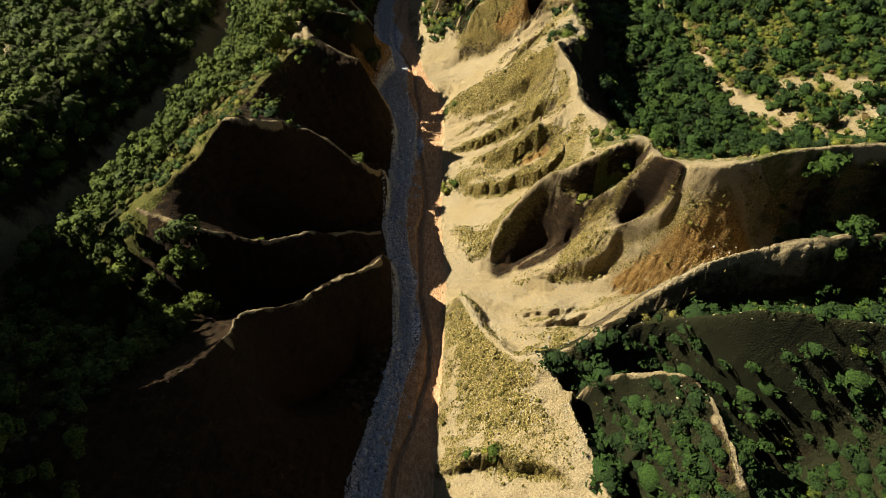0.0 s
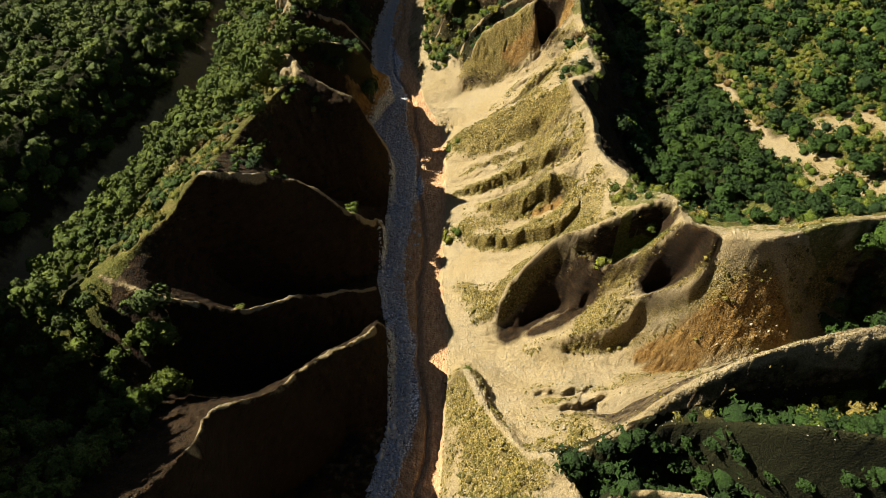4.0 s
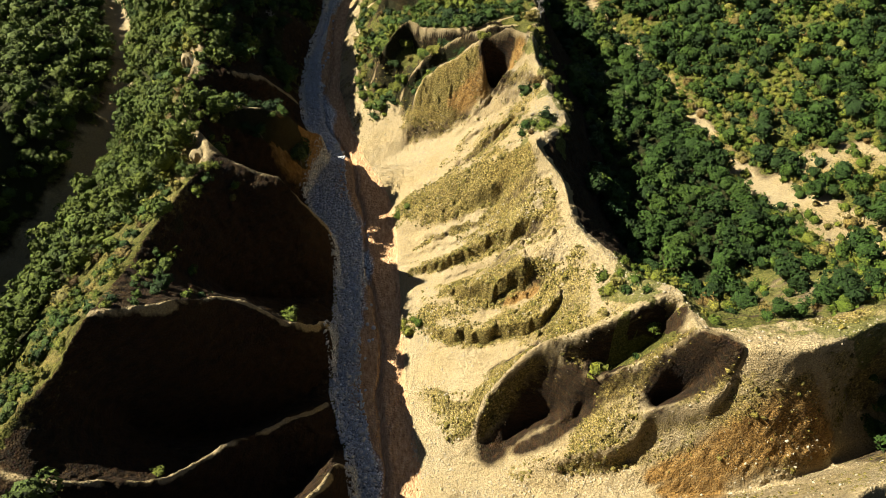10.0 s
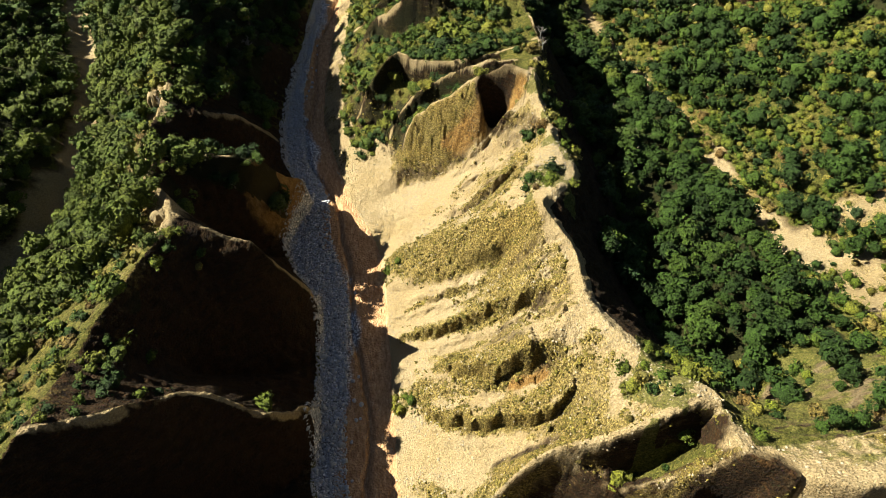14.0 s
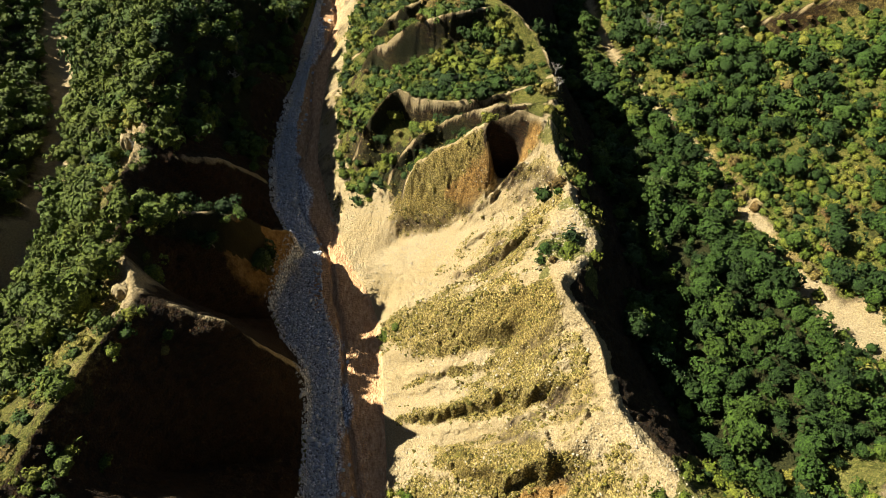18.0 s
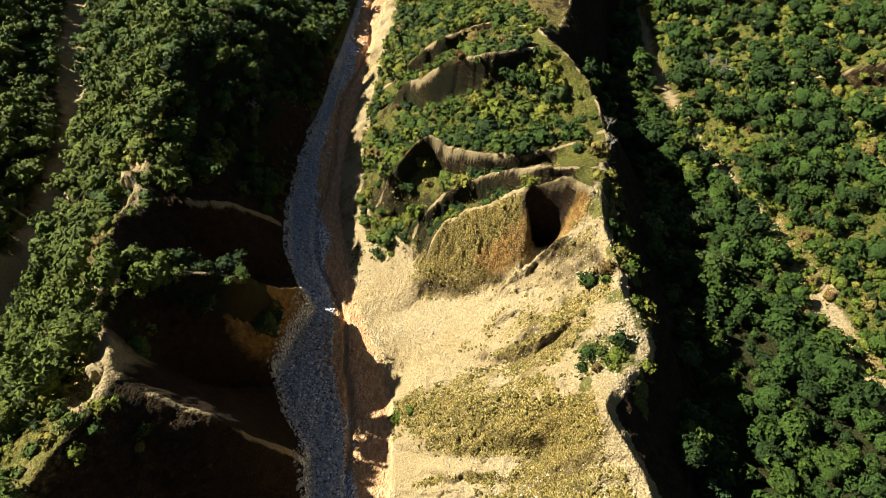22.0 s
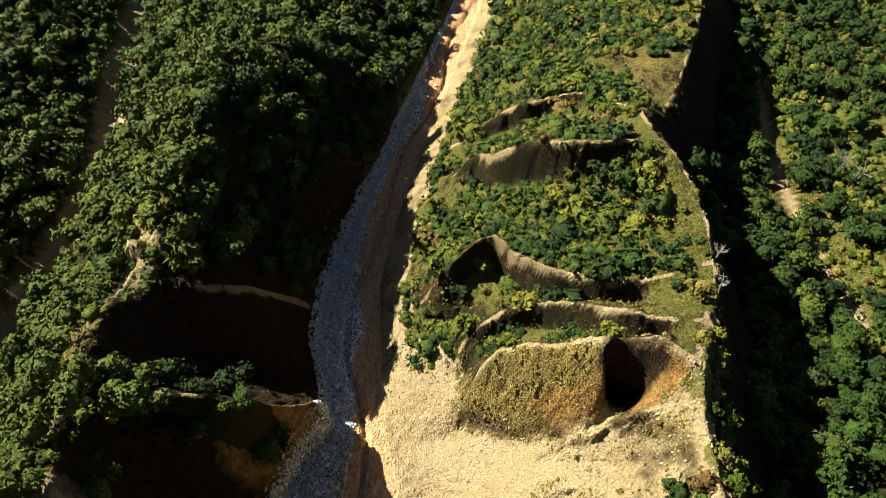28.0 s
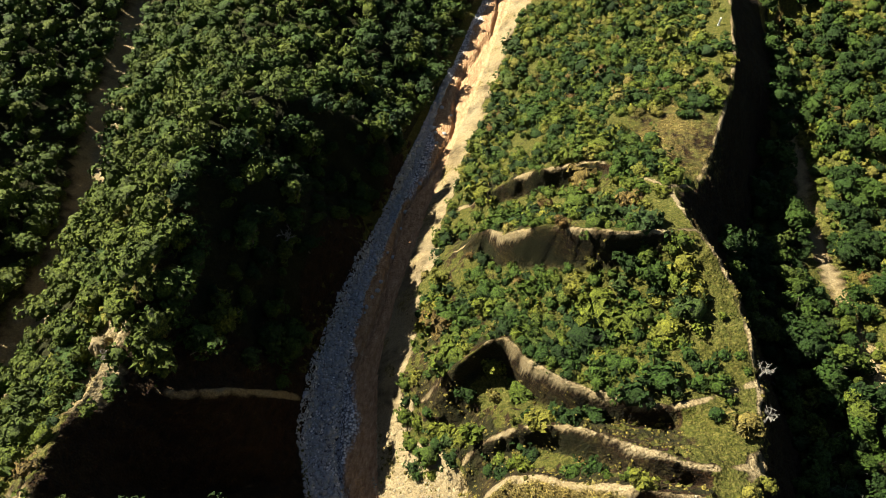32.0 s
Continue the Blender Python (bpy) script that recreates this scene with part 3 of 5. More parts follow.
# Rills that run aslant down the bright slope.
RILLS = rough(GX * 0.10, GY + 0.3 * GX + 0.5 * rough(GX, GY, 4.0, 2), 1.15, 3)
SUNNY = np.clip((GX - RIGHT) / 2, 0, 1) * np.clip((GY - 44) / 4, 0, 1) * np.clip((162 - GY) / 4, 0, 1) * np.clip((np.interp(GY, (84, 300), (44, 34)) - GX) / 4, 0, 1)
H -= SUNNY * 0.9 * np.clip(np.abs(RILLS) - 0.12, 0, 1) * np.clip(0.5 + 2.5 * rough(GX, GY, 8.0, 2), 0, 1)
OUT = np.maximum(np.abs(GX) - 150, 0) + np.maximum(GY - 320, 0) + np.maximum(-GY, 0)
H += np.minimum(OUT, 400) * 0.12 * rough(GX, GY, 160.0, 3)


def height(x, y):
    """The ground's height at places, by the mesh itself."""
    i = np.clip(np.searchsorted(XS, x) - 1, 0, len(XS) - 2)
    j = np.clip(np.searchsorted(YS, y) - 1, 0, len(YS) - 2)
    u, v = (x - XS[i]) / (XS[i + 1] - XS[i]), (y - YS[j]) / (YS[j + 1] - YS[j])
    return (H[i, j] * (1 - u) + H[i + 1, j] * u) * (1 - v) + (H[i, j + 1] * (1 - u) + H[i + 1, j + 1] * u) * v


# ---- what grows where ----
WEST = np.array([(0, -60), (40, -60), (70, -58)] + [(p[1], p[0]) for p in CRESTS["west_divide"][3:]])
EAST = np.array(sorted((p[1], p[0]) for p in CRESTS["east_divide"][3:]))


CLEARINGS = [([(p[0], p[1], 0) for p in FLOORS["west_valley"]], 2.4), ([(p[0], p[1], 0) for p in FLOORS["east_valley"][:5]], 2.0), ([(p[0], p[1], 0) for p in FLOORS["east_valley"][4:]], 0.9), ([(73, 124, 0), (79, 109, 0), (86, 106, 0), (94, 112, 0), (104, 113, 0)], 4.2),
             ([(86, 129, 0), (92, 127, 0), (99, 124, 0), (112, 122, 0)], 3.6), ([(-65.4, 159, 0), (-65, 169, 0)], 3.6), ([(-116, 145, 0), (-110, 138, 0), (-108, 130, 0)], 2.2),
             ([(-43.5, 173, 0), (-44, 179, 0)], 3.0), ([(-34.4, 134, 0), (-34.0, 138, 0)], 2.8), ([(-40.6, 151, 0), (-41, 155, 0)], 2.6)]


def clear(x, y):
    """0 in the bare strips of the valleys, 1 away from them."""
    open_ground = np.ones(np.shape(x))
    for places, wide in CLEARINGS:
        for px, py, _ in curve_points(places, 2.0):
            open_ground = np.minimum(open_ground, np.clip(np.hypot(x - px, y - py) / wide - 0.9, 0, 1))
    return open_ground


def wooded(x, y):
    """How thickly trees stand: 0 to 1."""
    west, east = np.interp(y, WEST[:, 0], WEST[:, 1]), np.interp(y, EAST[:, 0], EAST[:, 1])
    left, right = np.interp(y, BANKS[:, 0], BANKS[:, 1]), np.interp(y, BANKS[:, 0], BANKS[:, 2])
    wv = np.array(FLOORS["west_valley"])
    ev = np.array(FLOORS["east_valley"])
    track_w, track_e = np.abs(x - np.interp(y, wv[:, 1], wv[:, 0])), np.abs(x - np.interp(y, ev[:, 1], ev[:, 0]))
    n = rough(x, y, 14.0, 3)
    rim = np.interp(y, (60, 84, 98, 112, 126, 150, 175, 195), (9, 9, 14, 12, 8, 4, 3, -3))
    d = np.clip((west - x - rim + 5 * n) / 3, 0, 1) * np.clip((track_w - 2.0 + 3 * n) / 2, 0, 1)
    d = np.maximum(d, np.clip((x - east - 11 + 4 * n) / 4, 0, 1) * np.clip((track_e - 1.5 + 4 * n) / 2, 0, 1) * np.where(y > 84, 1, 0))
    d = np.maximum(d, np.where((x < left - np.interp(y, (190, 200, 216, 226), (2, 5, 5, 2))) & (x >= west - 2), np.clip((y - 180 + 8 * n) / 8, 0, 1), 0) * 0.95)
    for px, py, _ in curve_points(CRESTS["spur_brown"][:3], 2.0):
        d = np.maximum(d, 0.8 * (np.hypot(x - px, y - py) < 3.2))
    d = np.where((x > 60) & (y < 82), np.maximum(d, 0.55 * np.clip(0.5 + 2 * n, 0, 1)), d)
    d = np.where((x < -45) & (y < 76), 0.4, d)
    for px, py, r in ((-35, 142.5, 3.0), (-36.5, 146.5, 3.0), (-38, 150, 2.4), (-34, 129.5, 2.6), (-37.5, 120, 3.0)):
        d = np.where(np.hypot(x - px, y - py) < r, 1.0, d)
    d = np.where((np.abs(x - west) < 4) & (y > 152) & (y < 200), d * np.clip(0.5 + 2.5 * n, 0.05, 1), d)
    d = d * (1 - 0.96 * np.exp(-((((x - 58) / 16) ** 2 + ((y - 93) / 12) ** 2) ** 2)))
    dry = np.clip((x - 66) / 10, 0, 1) * np.clip(0.34 + 2.4 * rough(x, y, 11.0, 3), 0.03, 1)
    d = np.where(x > 66, d * dry, d)
    for px, py, _ in curve_points(CRESTS["east_terrace"][1:], 3.0):
        d = np.where(np.hypot(x - px, y - py + 3) < 4.5, d * 0.12, d)
    meadow = np.exp(-((((x - 34) / 9) ** 2 + ((y - 231) / 12) ** 2) ** 2))
    return np.clip(d * (1 - 0.85 * meadow), 0, 1) * clear(x, y)


TREED = wooded(GX, GY)
WOOD_SHADE = TREED.copy()
CHANNEL = np.abs(GX - (LEFT * 0.4 + RIGHT * 0.6) - 1.3 * np.sin(GY / 7.5) - 0.8 * rough(GX, GY, 6.0, 3))
H -= WET * (0.95 * np.exp(-((CHANNEL / 0.45) ** 2)))
S = slope_of(H)
FLAT = np.clip((0.95 - S) / 0.5, 0, 1)
def smoothed(h, rounds):
    for _ in range(rounds):
        p = np.pad(h, 1, mode="edge")
        h = (p[:-2, 1:-1] + p[2:, 1:-1] + p[1:-1, :-2] + p[1:-1, 2:] + h) / 5
    return h


BROAD = slope_of(smoothed(H, 14))
WALL = np.array([(0, 176), (4.5, 171)] + sorted((p[0], p[1]) for p in CRESTS["wall_front"]))
EASTSIDE = (GX > RIGHT - 0.5) & (GY > -60) & (GY < np.interp(GX, WALL[:, 0], WALL[:, 1]) + 0.6) & (GX < np.where(GY < 84, 64, np.interp(GY, EAST[:, 0], EAST[:, 1]) + 1.5))
# Where olive moss and dry grass cling to the bright slope: places, and half the width of the patch.
MOSSY = [
    [(26, 116.4, 0.6), (18.5, 118.6, 1.3), (13.2, 120.8, 1.2), (2.5, 123.2, 0.8)],
    [(19, 124.5, 0.4), (14, 126.5, 0.7), (4, 128.6, 0.5)],
    [(21, 106.4, 1.2), (15.6, 108.6, 2.2), (11.6, 111.5, 2.0), (7.5, 115.4, 1.2)],
    [(26, 101.8, 1.6), (21, 100.4, 2.6), (16.6, 102, 3.0), (12, 104.5, 3.2), (6.2, 108.2, 3.0), (2.6, 110.5, 2.2)],
    [(24.5, 126.5, 2.0), (20.5, 129.2, 3.4), (15, 132.6, 4.0), (9, 136.2, 3.6), (3.4, 140, 2.6)],
    [(13, 87.5, 2.4), (8.5, 88.5, 3.4), (5, 92, 2.6), (3, 96, 0.8)],
    [(27, 66.8, 1.0), (20, 66.8, 2.6), (13.5, 70, 1.8)],
    [(24, 77, 1.2), (19, 77.4, 1.4), (15.4, 78, 1.0)],
    [(9, 166, 2.4), (15, 164.4, 2.6), (21, 163, 2.0)],
    [(30, 166, 2.0), (22, 169.6, 2.2), (14, 174, 2.2), (6, 174, 2.4)],
    [(24.5, 142.6, 0.9), (20, 142.8, 1.2), (16.5, 145, 0.6)],
    [(6, 60, 3.0), (9, 48, 5.0), (14, 38, 6)],
    [(26, 92, 1.2), (20, 91.4, 1.5), (15, 91, 1.6)],
]


def patches(lines):
    """1 in the middle of the patches, 0 outside them."""
    total = np.zeros(GX.shape)
    for places in lines:
        for px, py, w in curve_points(places, 0.5):
            i0, i1 = np.searchsorted(XS, (px - 2 * w, px + 2 * w))
            j0, j1 = np.searchsorted(YS, (py - 2 * w, py + 2 * w))
            q = np.hypot(GX[i0:i1, j0:j1] - px, GY[i0:i1, j0:j1] - py) / w
            total[i0:i1, j0:j1] = np.maximum(total[i0:i1, j0:j1], np.clip(1.5 - q, 0, 1))
    return total


MOSS = np.where(EASTSIDE, np.clip(0.02 + 0.5 * patches(MOSSY) + 0.35 * rough(GX, GY, 5.0, 3) + 0.55 * np.clip((BROAD - 0.92) / 0.35, 0, 1) + 0.55 * np.clip(RILLS + 0.05, -0.3, 0.5) * np.clip(0.6 + 2.5 * rough(GX, GY, 9.0, 2), 0, 1), 0, 1), 0.0)
BARE = np.clip((S - 1.1) / 0.4, 0, 1)
# Pale scree on the east side; the west keeps the shade-dark rock.
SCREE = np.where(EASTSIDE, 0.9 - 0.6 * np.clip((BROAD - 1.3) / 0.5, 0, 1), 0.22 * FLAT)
FAR_WALLS = (GX > RIGHT + 1) & (GY > 160) & (GY < 232) & ~EASTSIDE & (GX < np.interp(GY, EAST[:, 0], EAST[:, 1]) + 2)
MOSS = np.where(FAR_WALLS, np.clip((BROAD - 0.9) / 0.6, 0, 0.32), MOSS)
# Steep far walls get dark soil in place of the shade on them.
WOOD_SHADE = np.where(FAR_WALLS, np.maximum(WOOD_SHADE, 0.55 * np.clip((BROAD - 0.9) / 0.4, 0, 1)), WOOD_SHADE)
MOSS = np.where((GX > 62) & (GY > 60), np.clip(0.3 + 0.8 * rough(GX, GY, 9.0, 3), 0, 1), MOSS)
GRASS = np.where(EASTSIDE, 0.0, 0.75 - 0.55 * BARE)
TOE = np.array([(p[1], p[0]) for p in CRESTS["toe_near"][::-1]])
BRUSH = (GX > np.interp(GY, TOE[:, 0], TOE[:, 1]) + 0.4) & (GY < 53 + 0.16 * (GX - 16)) & (GX < 64 + 9 * rough(GX, GY, 12.0, 3))
GRASS = np.where(BRUSH, 0.5 - 0.3 * BARE, GRASS)
# Brush ridges are covered in dark soil that imitates the shade lying there.
WOOD_SHADE = np.where(BRUSH, 0.72 + 0.5 * rough(GX, GY, 6.0, 3), WOOD_SHADE)
SCREE, MOSS = np.where(BRUSH, 0.1, SCREE), np.where(BRUSH, np.clip(0.18 + 0.9 * rough(GX, GY, 4.0, 3), 0, 0.6), MOSS)
BANKSIDE = (GX > RIGHT - 0.3) & (GX < RIGHT + 4.5 + 3 * rough(GX, GY, 5.0, 3)) & (GY > 165)
SCREE, MOSS, GRASS = np.where(BANKSIDE, 0.7 + 0.5 * rough(GX, GY, 4.0, 3), SCREE), np.where(BANKSIDE, 0.25 + 0.6 * rough(GX, GY, 3.0, 3), MOSS), np.where(BANKSIDE, 0.0, GRASS)
RIM = np.exp(-((GX - np.interp(GY, WEST[:, 0], WEST[:, 1]) + 3) / 3.0) ** 2) * np.clip(0.7 + 1.6 * rough(GX, GY, 6.0, 3), 0, 1.3) * (GY > 84) * (GY < 200)
SCREE = np.maximum(SCREE, 0.6 * RIM)
# Bare pale crests; spur_near is paled only along its sunlit part.
TOPS = patches([[(x, y + 0.35, 0.36) if y > 166 and x > 0 else (x, y, 0.42) for x, y, z in places] for name, places in [*CRESTS.items(), ("spur_lit", CRESTS["spur_near"][3:])] if name not in ("spur_near", "knob", "rib_slope", "rib_second", "bowl_rim", "brush_middle", "west_hill", "west_divide", "spur_wooded", "spur_far", "west_outer")])
TOPS = np.maximum(TOPS, patches([[(36, 34, 0.8), (39, 30.5, 1.4), (42.3, 28.7, 2.2), (45.5, 30, 1.6)]]))
TOPS = np.maximum(TOPS, patches([[(x, y, 1.0) for x, y, z in CRESTS["east_divide"][:22]]]) * (GY < 172))
TOPS = np.clip(TOPS * (0.85 + 1.9 * rough(GX, GY, 2.2, 4)), 0, 1)
SCREE, GRASS, MOSS, WOOD_SHADE = np.maximum(SCREE, TOPS), GRASS * (1 - TOPS), MOSS * (1 - TOPS), WOOD_SHADE * (1 - TOPS)
DRY = np.clip(1 - np.hypot((GX - 57) / 22, (GY - 93) / 16), 0, 1) * (GX > np.interp(GY, EAST[:, 0], EAST[:, 1]))
SCREE = np.maximum(SCREE, 0.5 * np.sqrt(DRY))
GRASS = np.where(DRY > 0.05, np.maximum(GRASS, 0.45 + 0.6 * rough(GX, GY, 4.0, 3)), GRASS)
SHADY = (GX > np.interp(GY, EAST[:, 0], EAST[:, 1]) + 1) & (GX < np.interp(GY, EAST[:, 0], EAST[:, 1]) + 13) & (GY > 100)
# Less grass in the shadow strip; the dark rock under it deepens the shade.
GRASS = np.where(SHADY, 0.2, GRASS)
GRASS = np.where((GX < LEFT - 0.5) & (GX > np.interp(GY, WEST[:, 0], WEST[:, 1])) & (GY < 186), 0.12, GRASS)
HOLLOW_SHADE = patches([[(x, y, w) for x, y, z in FLOORS[name]] for name, w in (("hollow_low", 2.4), ("hollow_debris", 1.6), ("hollow_middle", 2.2), ("hollow_high", 2.2), ("pit", 2.0))])
# Hollows lose moss and scree; their dark rock stands in for deep shade.
MOSS, SCREE = MOSS * (1 - 0.9 * HOLLOW_SHADE), SCREE * (1 - 0.85 * HOLLOW_SHADE)
MEADOW = np.exp(-((((GX - 34) / 9) ** 2 + ((GY - 231) / 12) ** 2) ** 2))
MOSS, GRASS = np.maximum(MOSS, MEADOW * (0.5 + 0.6 * rough(GX, GY, 5.0, 3))), GRASS * (1 - 0.45 * MEADOW)
GOLD = np.exp(-((GX - np.interp(GY, WEST[:, 0], WEST[:, 1]) + 6) / 8.0) ** 2) * (GY > 84) * (GY < 200)
MOSS = np.maximum(MOSS, GOLD * np.clip(0.5 + 0.9 * rough(GX, GY, 6.0, 3), 0, 1))
WOOD_SHADE = WOOD_SHADE * (1 - 0.9 * np.clip(1.3 * GOLD, 0, 1))
GRASS = np.maximum(GRASS * (1 - 0.3 * GOLD), 0.62 * GOLD * (GX < np.interp(GY, WEST[:, 0], WEST[:, 1]) + 0.5))
SCREE = np.maximum(SCREE, 0.3 * GOLD)
FANS = patches([[(x, y, w) for x, y, z in FLOORS[name]] for name, w in (("fan_great", 4.5), ("fan_lower", 2.5), ("fan_near", 3.0), ("fan_wall", 2.5), ("gully_first", 1.2), ("gully_second", 1.2), ("gully_third", 1.2), ("gully_fourth", 1.5))])
MOSS = np.where(EASTSIDE, np.clip(MOSS - 0.35 * FANS, 0, 1), MOSS)
GRASS = np.where(np.hypot(GX - 28.8, (GY - 134.5) * 0.8) + 5 * rough(GX, GY, 4.0, 3) < 3.8, 0.8, GRASS)
for cx, cy in ((32.5, 142), (32.6, 151), (33, 158), (34, 165)):
    GRASS = np.where(np.hypot(GX - cx - 1, GY - cy) + 4 * rough(GX, GY, 3.0, 3) < 2.6, 0.75, GRASS)
GRASS = np.where(np.hypot((GX - 31) * 0.7, GY - 87) + 3 * rough(GX, GY, 3.0, 3) < 2.4, 0.7, GRASS)
GRASS = np.where(np.hypot(GX - 35, GY - 97) + 5 * rough(GX, GY, 5.0, 3) < 5.6, np.maximum(GRASS, 0.7 * (GX > 29)), GRASS)
PALE = np.clip(1.3 - 1.3 * clear(GX, GY) + 0.8 * rough(GX, GY, 3.0, 3), 0, 1) * (clear(GX, GY) < 0.99)
SCREE, GRASS, WOOD_SHADE = np.maximum(SCREE, 0.78 * PALE), GRASS * (1 - PALE), WOOD_SHADE * (1 - PALE)
OCHRE = patches([[(34, 73, 1.0), (39, 72.6, 2.0), (44, 72.5, 3.0), (49, 72.5, 3.0), (53, 71, 2.0)], [(15, 162.6, 0.8), (18.5, 161.4, 1.7), (21.4, 161.2, 1.8)], [(36, 70.5, 1.6), (41, 69.6, 2.0)],
                 [(-16, 160, 2), (-22, 152, 2.5)], [(22, 103.6, 0.8), (18, 104.2, 0.8)], [(29, 161, 1.5), (27, 159.6, 1.2)]])
NOSE = (GX > 20) & (GX < 57) & (GY > 60) & (GY < 82) & EASTSIDE
# Scree on the nose leaves the shade-dark hollows uncovered.
SCREE = np.where(NOSE, np.maximum(SCREE, 0.62 * (1 - np.clip(1.5 * HOLLOW_SHADE, 0, 1))), SCREE)
MOSS = np.where((GX > 22) & (GY < 66) & EASTSIDE, 0.5 * MOSS, MOSS)
OCHRE = np.maximum(OCHRE, 0.2 * np.clip((BROAD - 1.5) / 0.4, 0, 1) * EASTSIDE)


def knobs(x, y, size):
    """Domes of stones set in the earth, one in each cell of an uneven net."""
    u, v = x / size, y / size
    i, j = np.floor(u).astype(int), np.floor(v).astype(int)
    best = np.full(np.shape(x), 9.0)
    for di in (-1, 0, 1):
        for dj in (-1, 0, 1):
            a, b = (i + di) % 256, (j + dj) % 256
            best = np.minimum(best, (i + di + 0.15 + 0.7 * TABLE[a, b] - u) ** 2 + (j + dj + 0.15 + 0.7 * TABLE[b, a] - v) ** 2)
    return np.sqrt(np.clip(1 - best * 1.5, 0, 1))


NEAR = (GX > -46) & (GX < 62) & (GY > 26) & (GY < 232)
LUMPY = np.where(NEAR & (TREED < 0.5), np.clip(np.maximum(1.5 * MOSS - 0.35, 0.9 * np.clip((BROAD - 0.95) / 0.35, 0, 1)), 0.12, 1), 0) * (1 - WET) * (1 - 0.7 * TOPS) / (1 + 1.2 * np.clip(BROAD - 1.3, 0, 3))
WARP = 0.8 * rough(GX, GY, 2.0, 2)
H += LUMPY * (0.55 * knobs(GX + WARP, GY - WARP, 1.7) + 0.38 * knobs(GX - WARP + 9.3, GY + WARP, 0.9) - 0.45 + 0.6 * rough(GX, GY, 0.75, 2))
S = slope_of(H)
SHARE = np.interp(GY, (0, 60, 125, 145, 185, 205, 235, 260), (0.45, 0.36, 0.40, 0.52, 0.52, 0.40, 0.30, 0.12))
MUD = np.clip((GX - LEFT - SHARE * (RIGHT - LEFT) - 1.2 * np.sin(GY / 9)) / 4.0 + 0.5 + 0.5 * rough(GX, GY * 0.4, 3.0, 3), 0, 1)

# ---- the ground as meshes ----
KINDS = ["ground", "riverbed"] + list(CRESTS)


def nearest_crest():
    """For every place near the gully: the crest that it belongs to, how far that is, and on which side of it."""
    owner, gap, side = np.zeros(GX.shape, int), np.full(GX.shape, 14.0**2), np.zeros(GX.shape)
    for k, name in enumerate(CRESTS):
        line = curve_points(CRESTS[name], 1.5)
        for (px, py, _), (wx, wy, _) in zip(line, np.gradient(line, axis=0)):
            if not (-70 < px < 64 and 16 < py < 262):
                continue
            i0, i1 = np.searchsorted(XS, (px - 14, px + 14))
            j0, j1 = np.searchsorted(YS, (py - 14, py + 14))
            dx, dy = GX[i0:i1, j0:j1] - px, GY[i0:i1, j0:j1] - py
            d = dx * dx + dy * dy
            near = d < gap[i0:i1, j0:j1]
            gap[i0:i1, j0:j1] = np.where(near, d, gap[i0:i1, j0:j1])
            owner[i0:i1, j0:j1] = np.where(near, k + 2, owner[i0:i1, j0:j1])
            side[i0:i1, j0:j1] = np.where(near, dx * wy - dy * wx, side[i0:i1, j0:j1])
    return owner, np.sqrt(gap), side


def largest_pieces(code):
    """Keeps the largest joined piece of each code above 1; the rest becomes ground."""
    nx, ny = code.shape
    flat = code.ravel().tolist()
    seen = bytearray(len(flat))
    best = {}
    for start, c in enumerate(flat):
        if c < 2 or seen[start]:
            continue
        seen[start], piece, k = 1, [start], 0
        while k < len(piece):
            p = piece[k]
            k += 1
            for q in (p - ny, p + ny, p - 1, p + 1):
                if 0 <= q < len(flat) and not seen[q] and flat[q] == c:
                    seen[q] = 1
                    piece.append(q)
        if len(piece) > len(best.get(c, ())):
            best[c] = piece
    kept = np.where(code == 1, 1, 0).ravel()
    for c, piece in best.items():
        if len(piece) > 40:
            kept[piece] = c
    return kept


def sheet(name, faces, material):
    """One mesh of the given faces of the ground's grid."""
    used = np.unique(faces)
    back = np.full(GX.size, -1)
    back[used] = np.arange(len(used))
    me = bpy.data.meshes.new(name)
    me.vertices.add(len(used))
    me.vertices.foreach_set("co", np.stack([GX.ravel()[used], GY.ravel()[used], H.ravel()[used]], 1).astype(np.float32).ravel())
    f = back[faces]
    me.loops.add(f.size)
    me.loops.foreach_set("vertex_index", f.ravel().astype(np.int32))
    me.polygons.add(len(f))
    me.polygons.foreach_set("loop_start", (np.arange(len(f)) * 4).astype(np.int32))
    me.polygons.foreach_set("use_smooth", np.ones(len(f), bool))
    for key, values in (("scree", SCREE), ("grass", GRASS), ("wood_shade", WOOD_SHADE), ("mud", MUD), ("moss", MOSS), ("ochre", OCHRE)):
        me.attributes.new(key, "FLOAT", "POINT").data.foreach_set("value", values.ravel()[used].astype(np.float32))
    me.update(calc_edges=True)
    me.materials.append(material)
    return new(name, me)


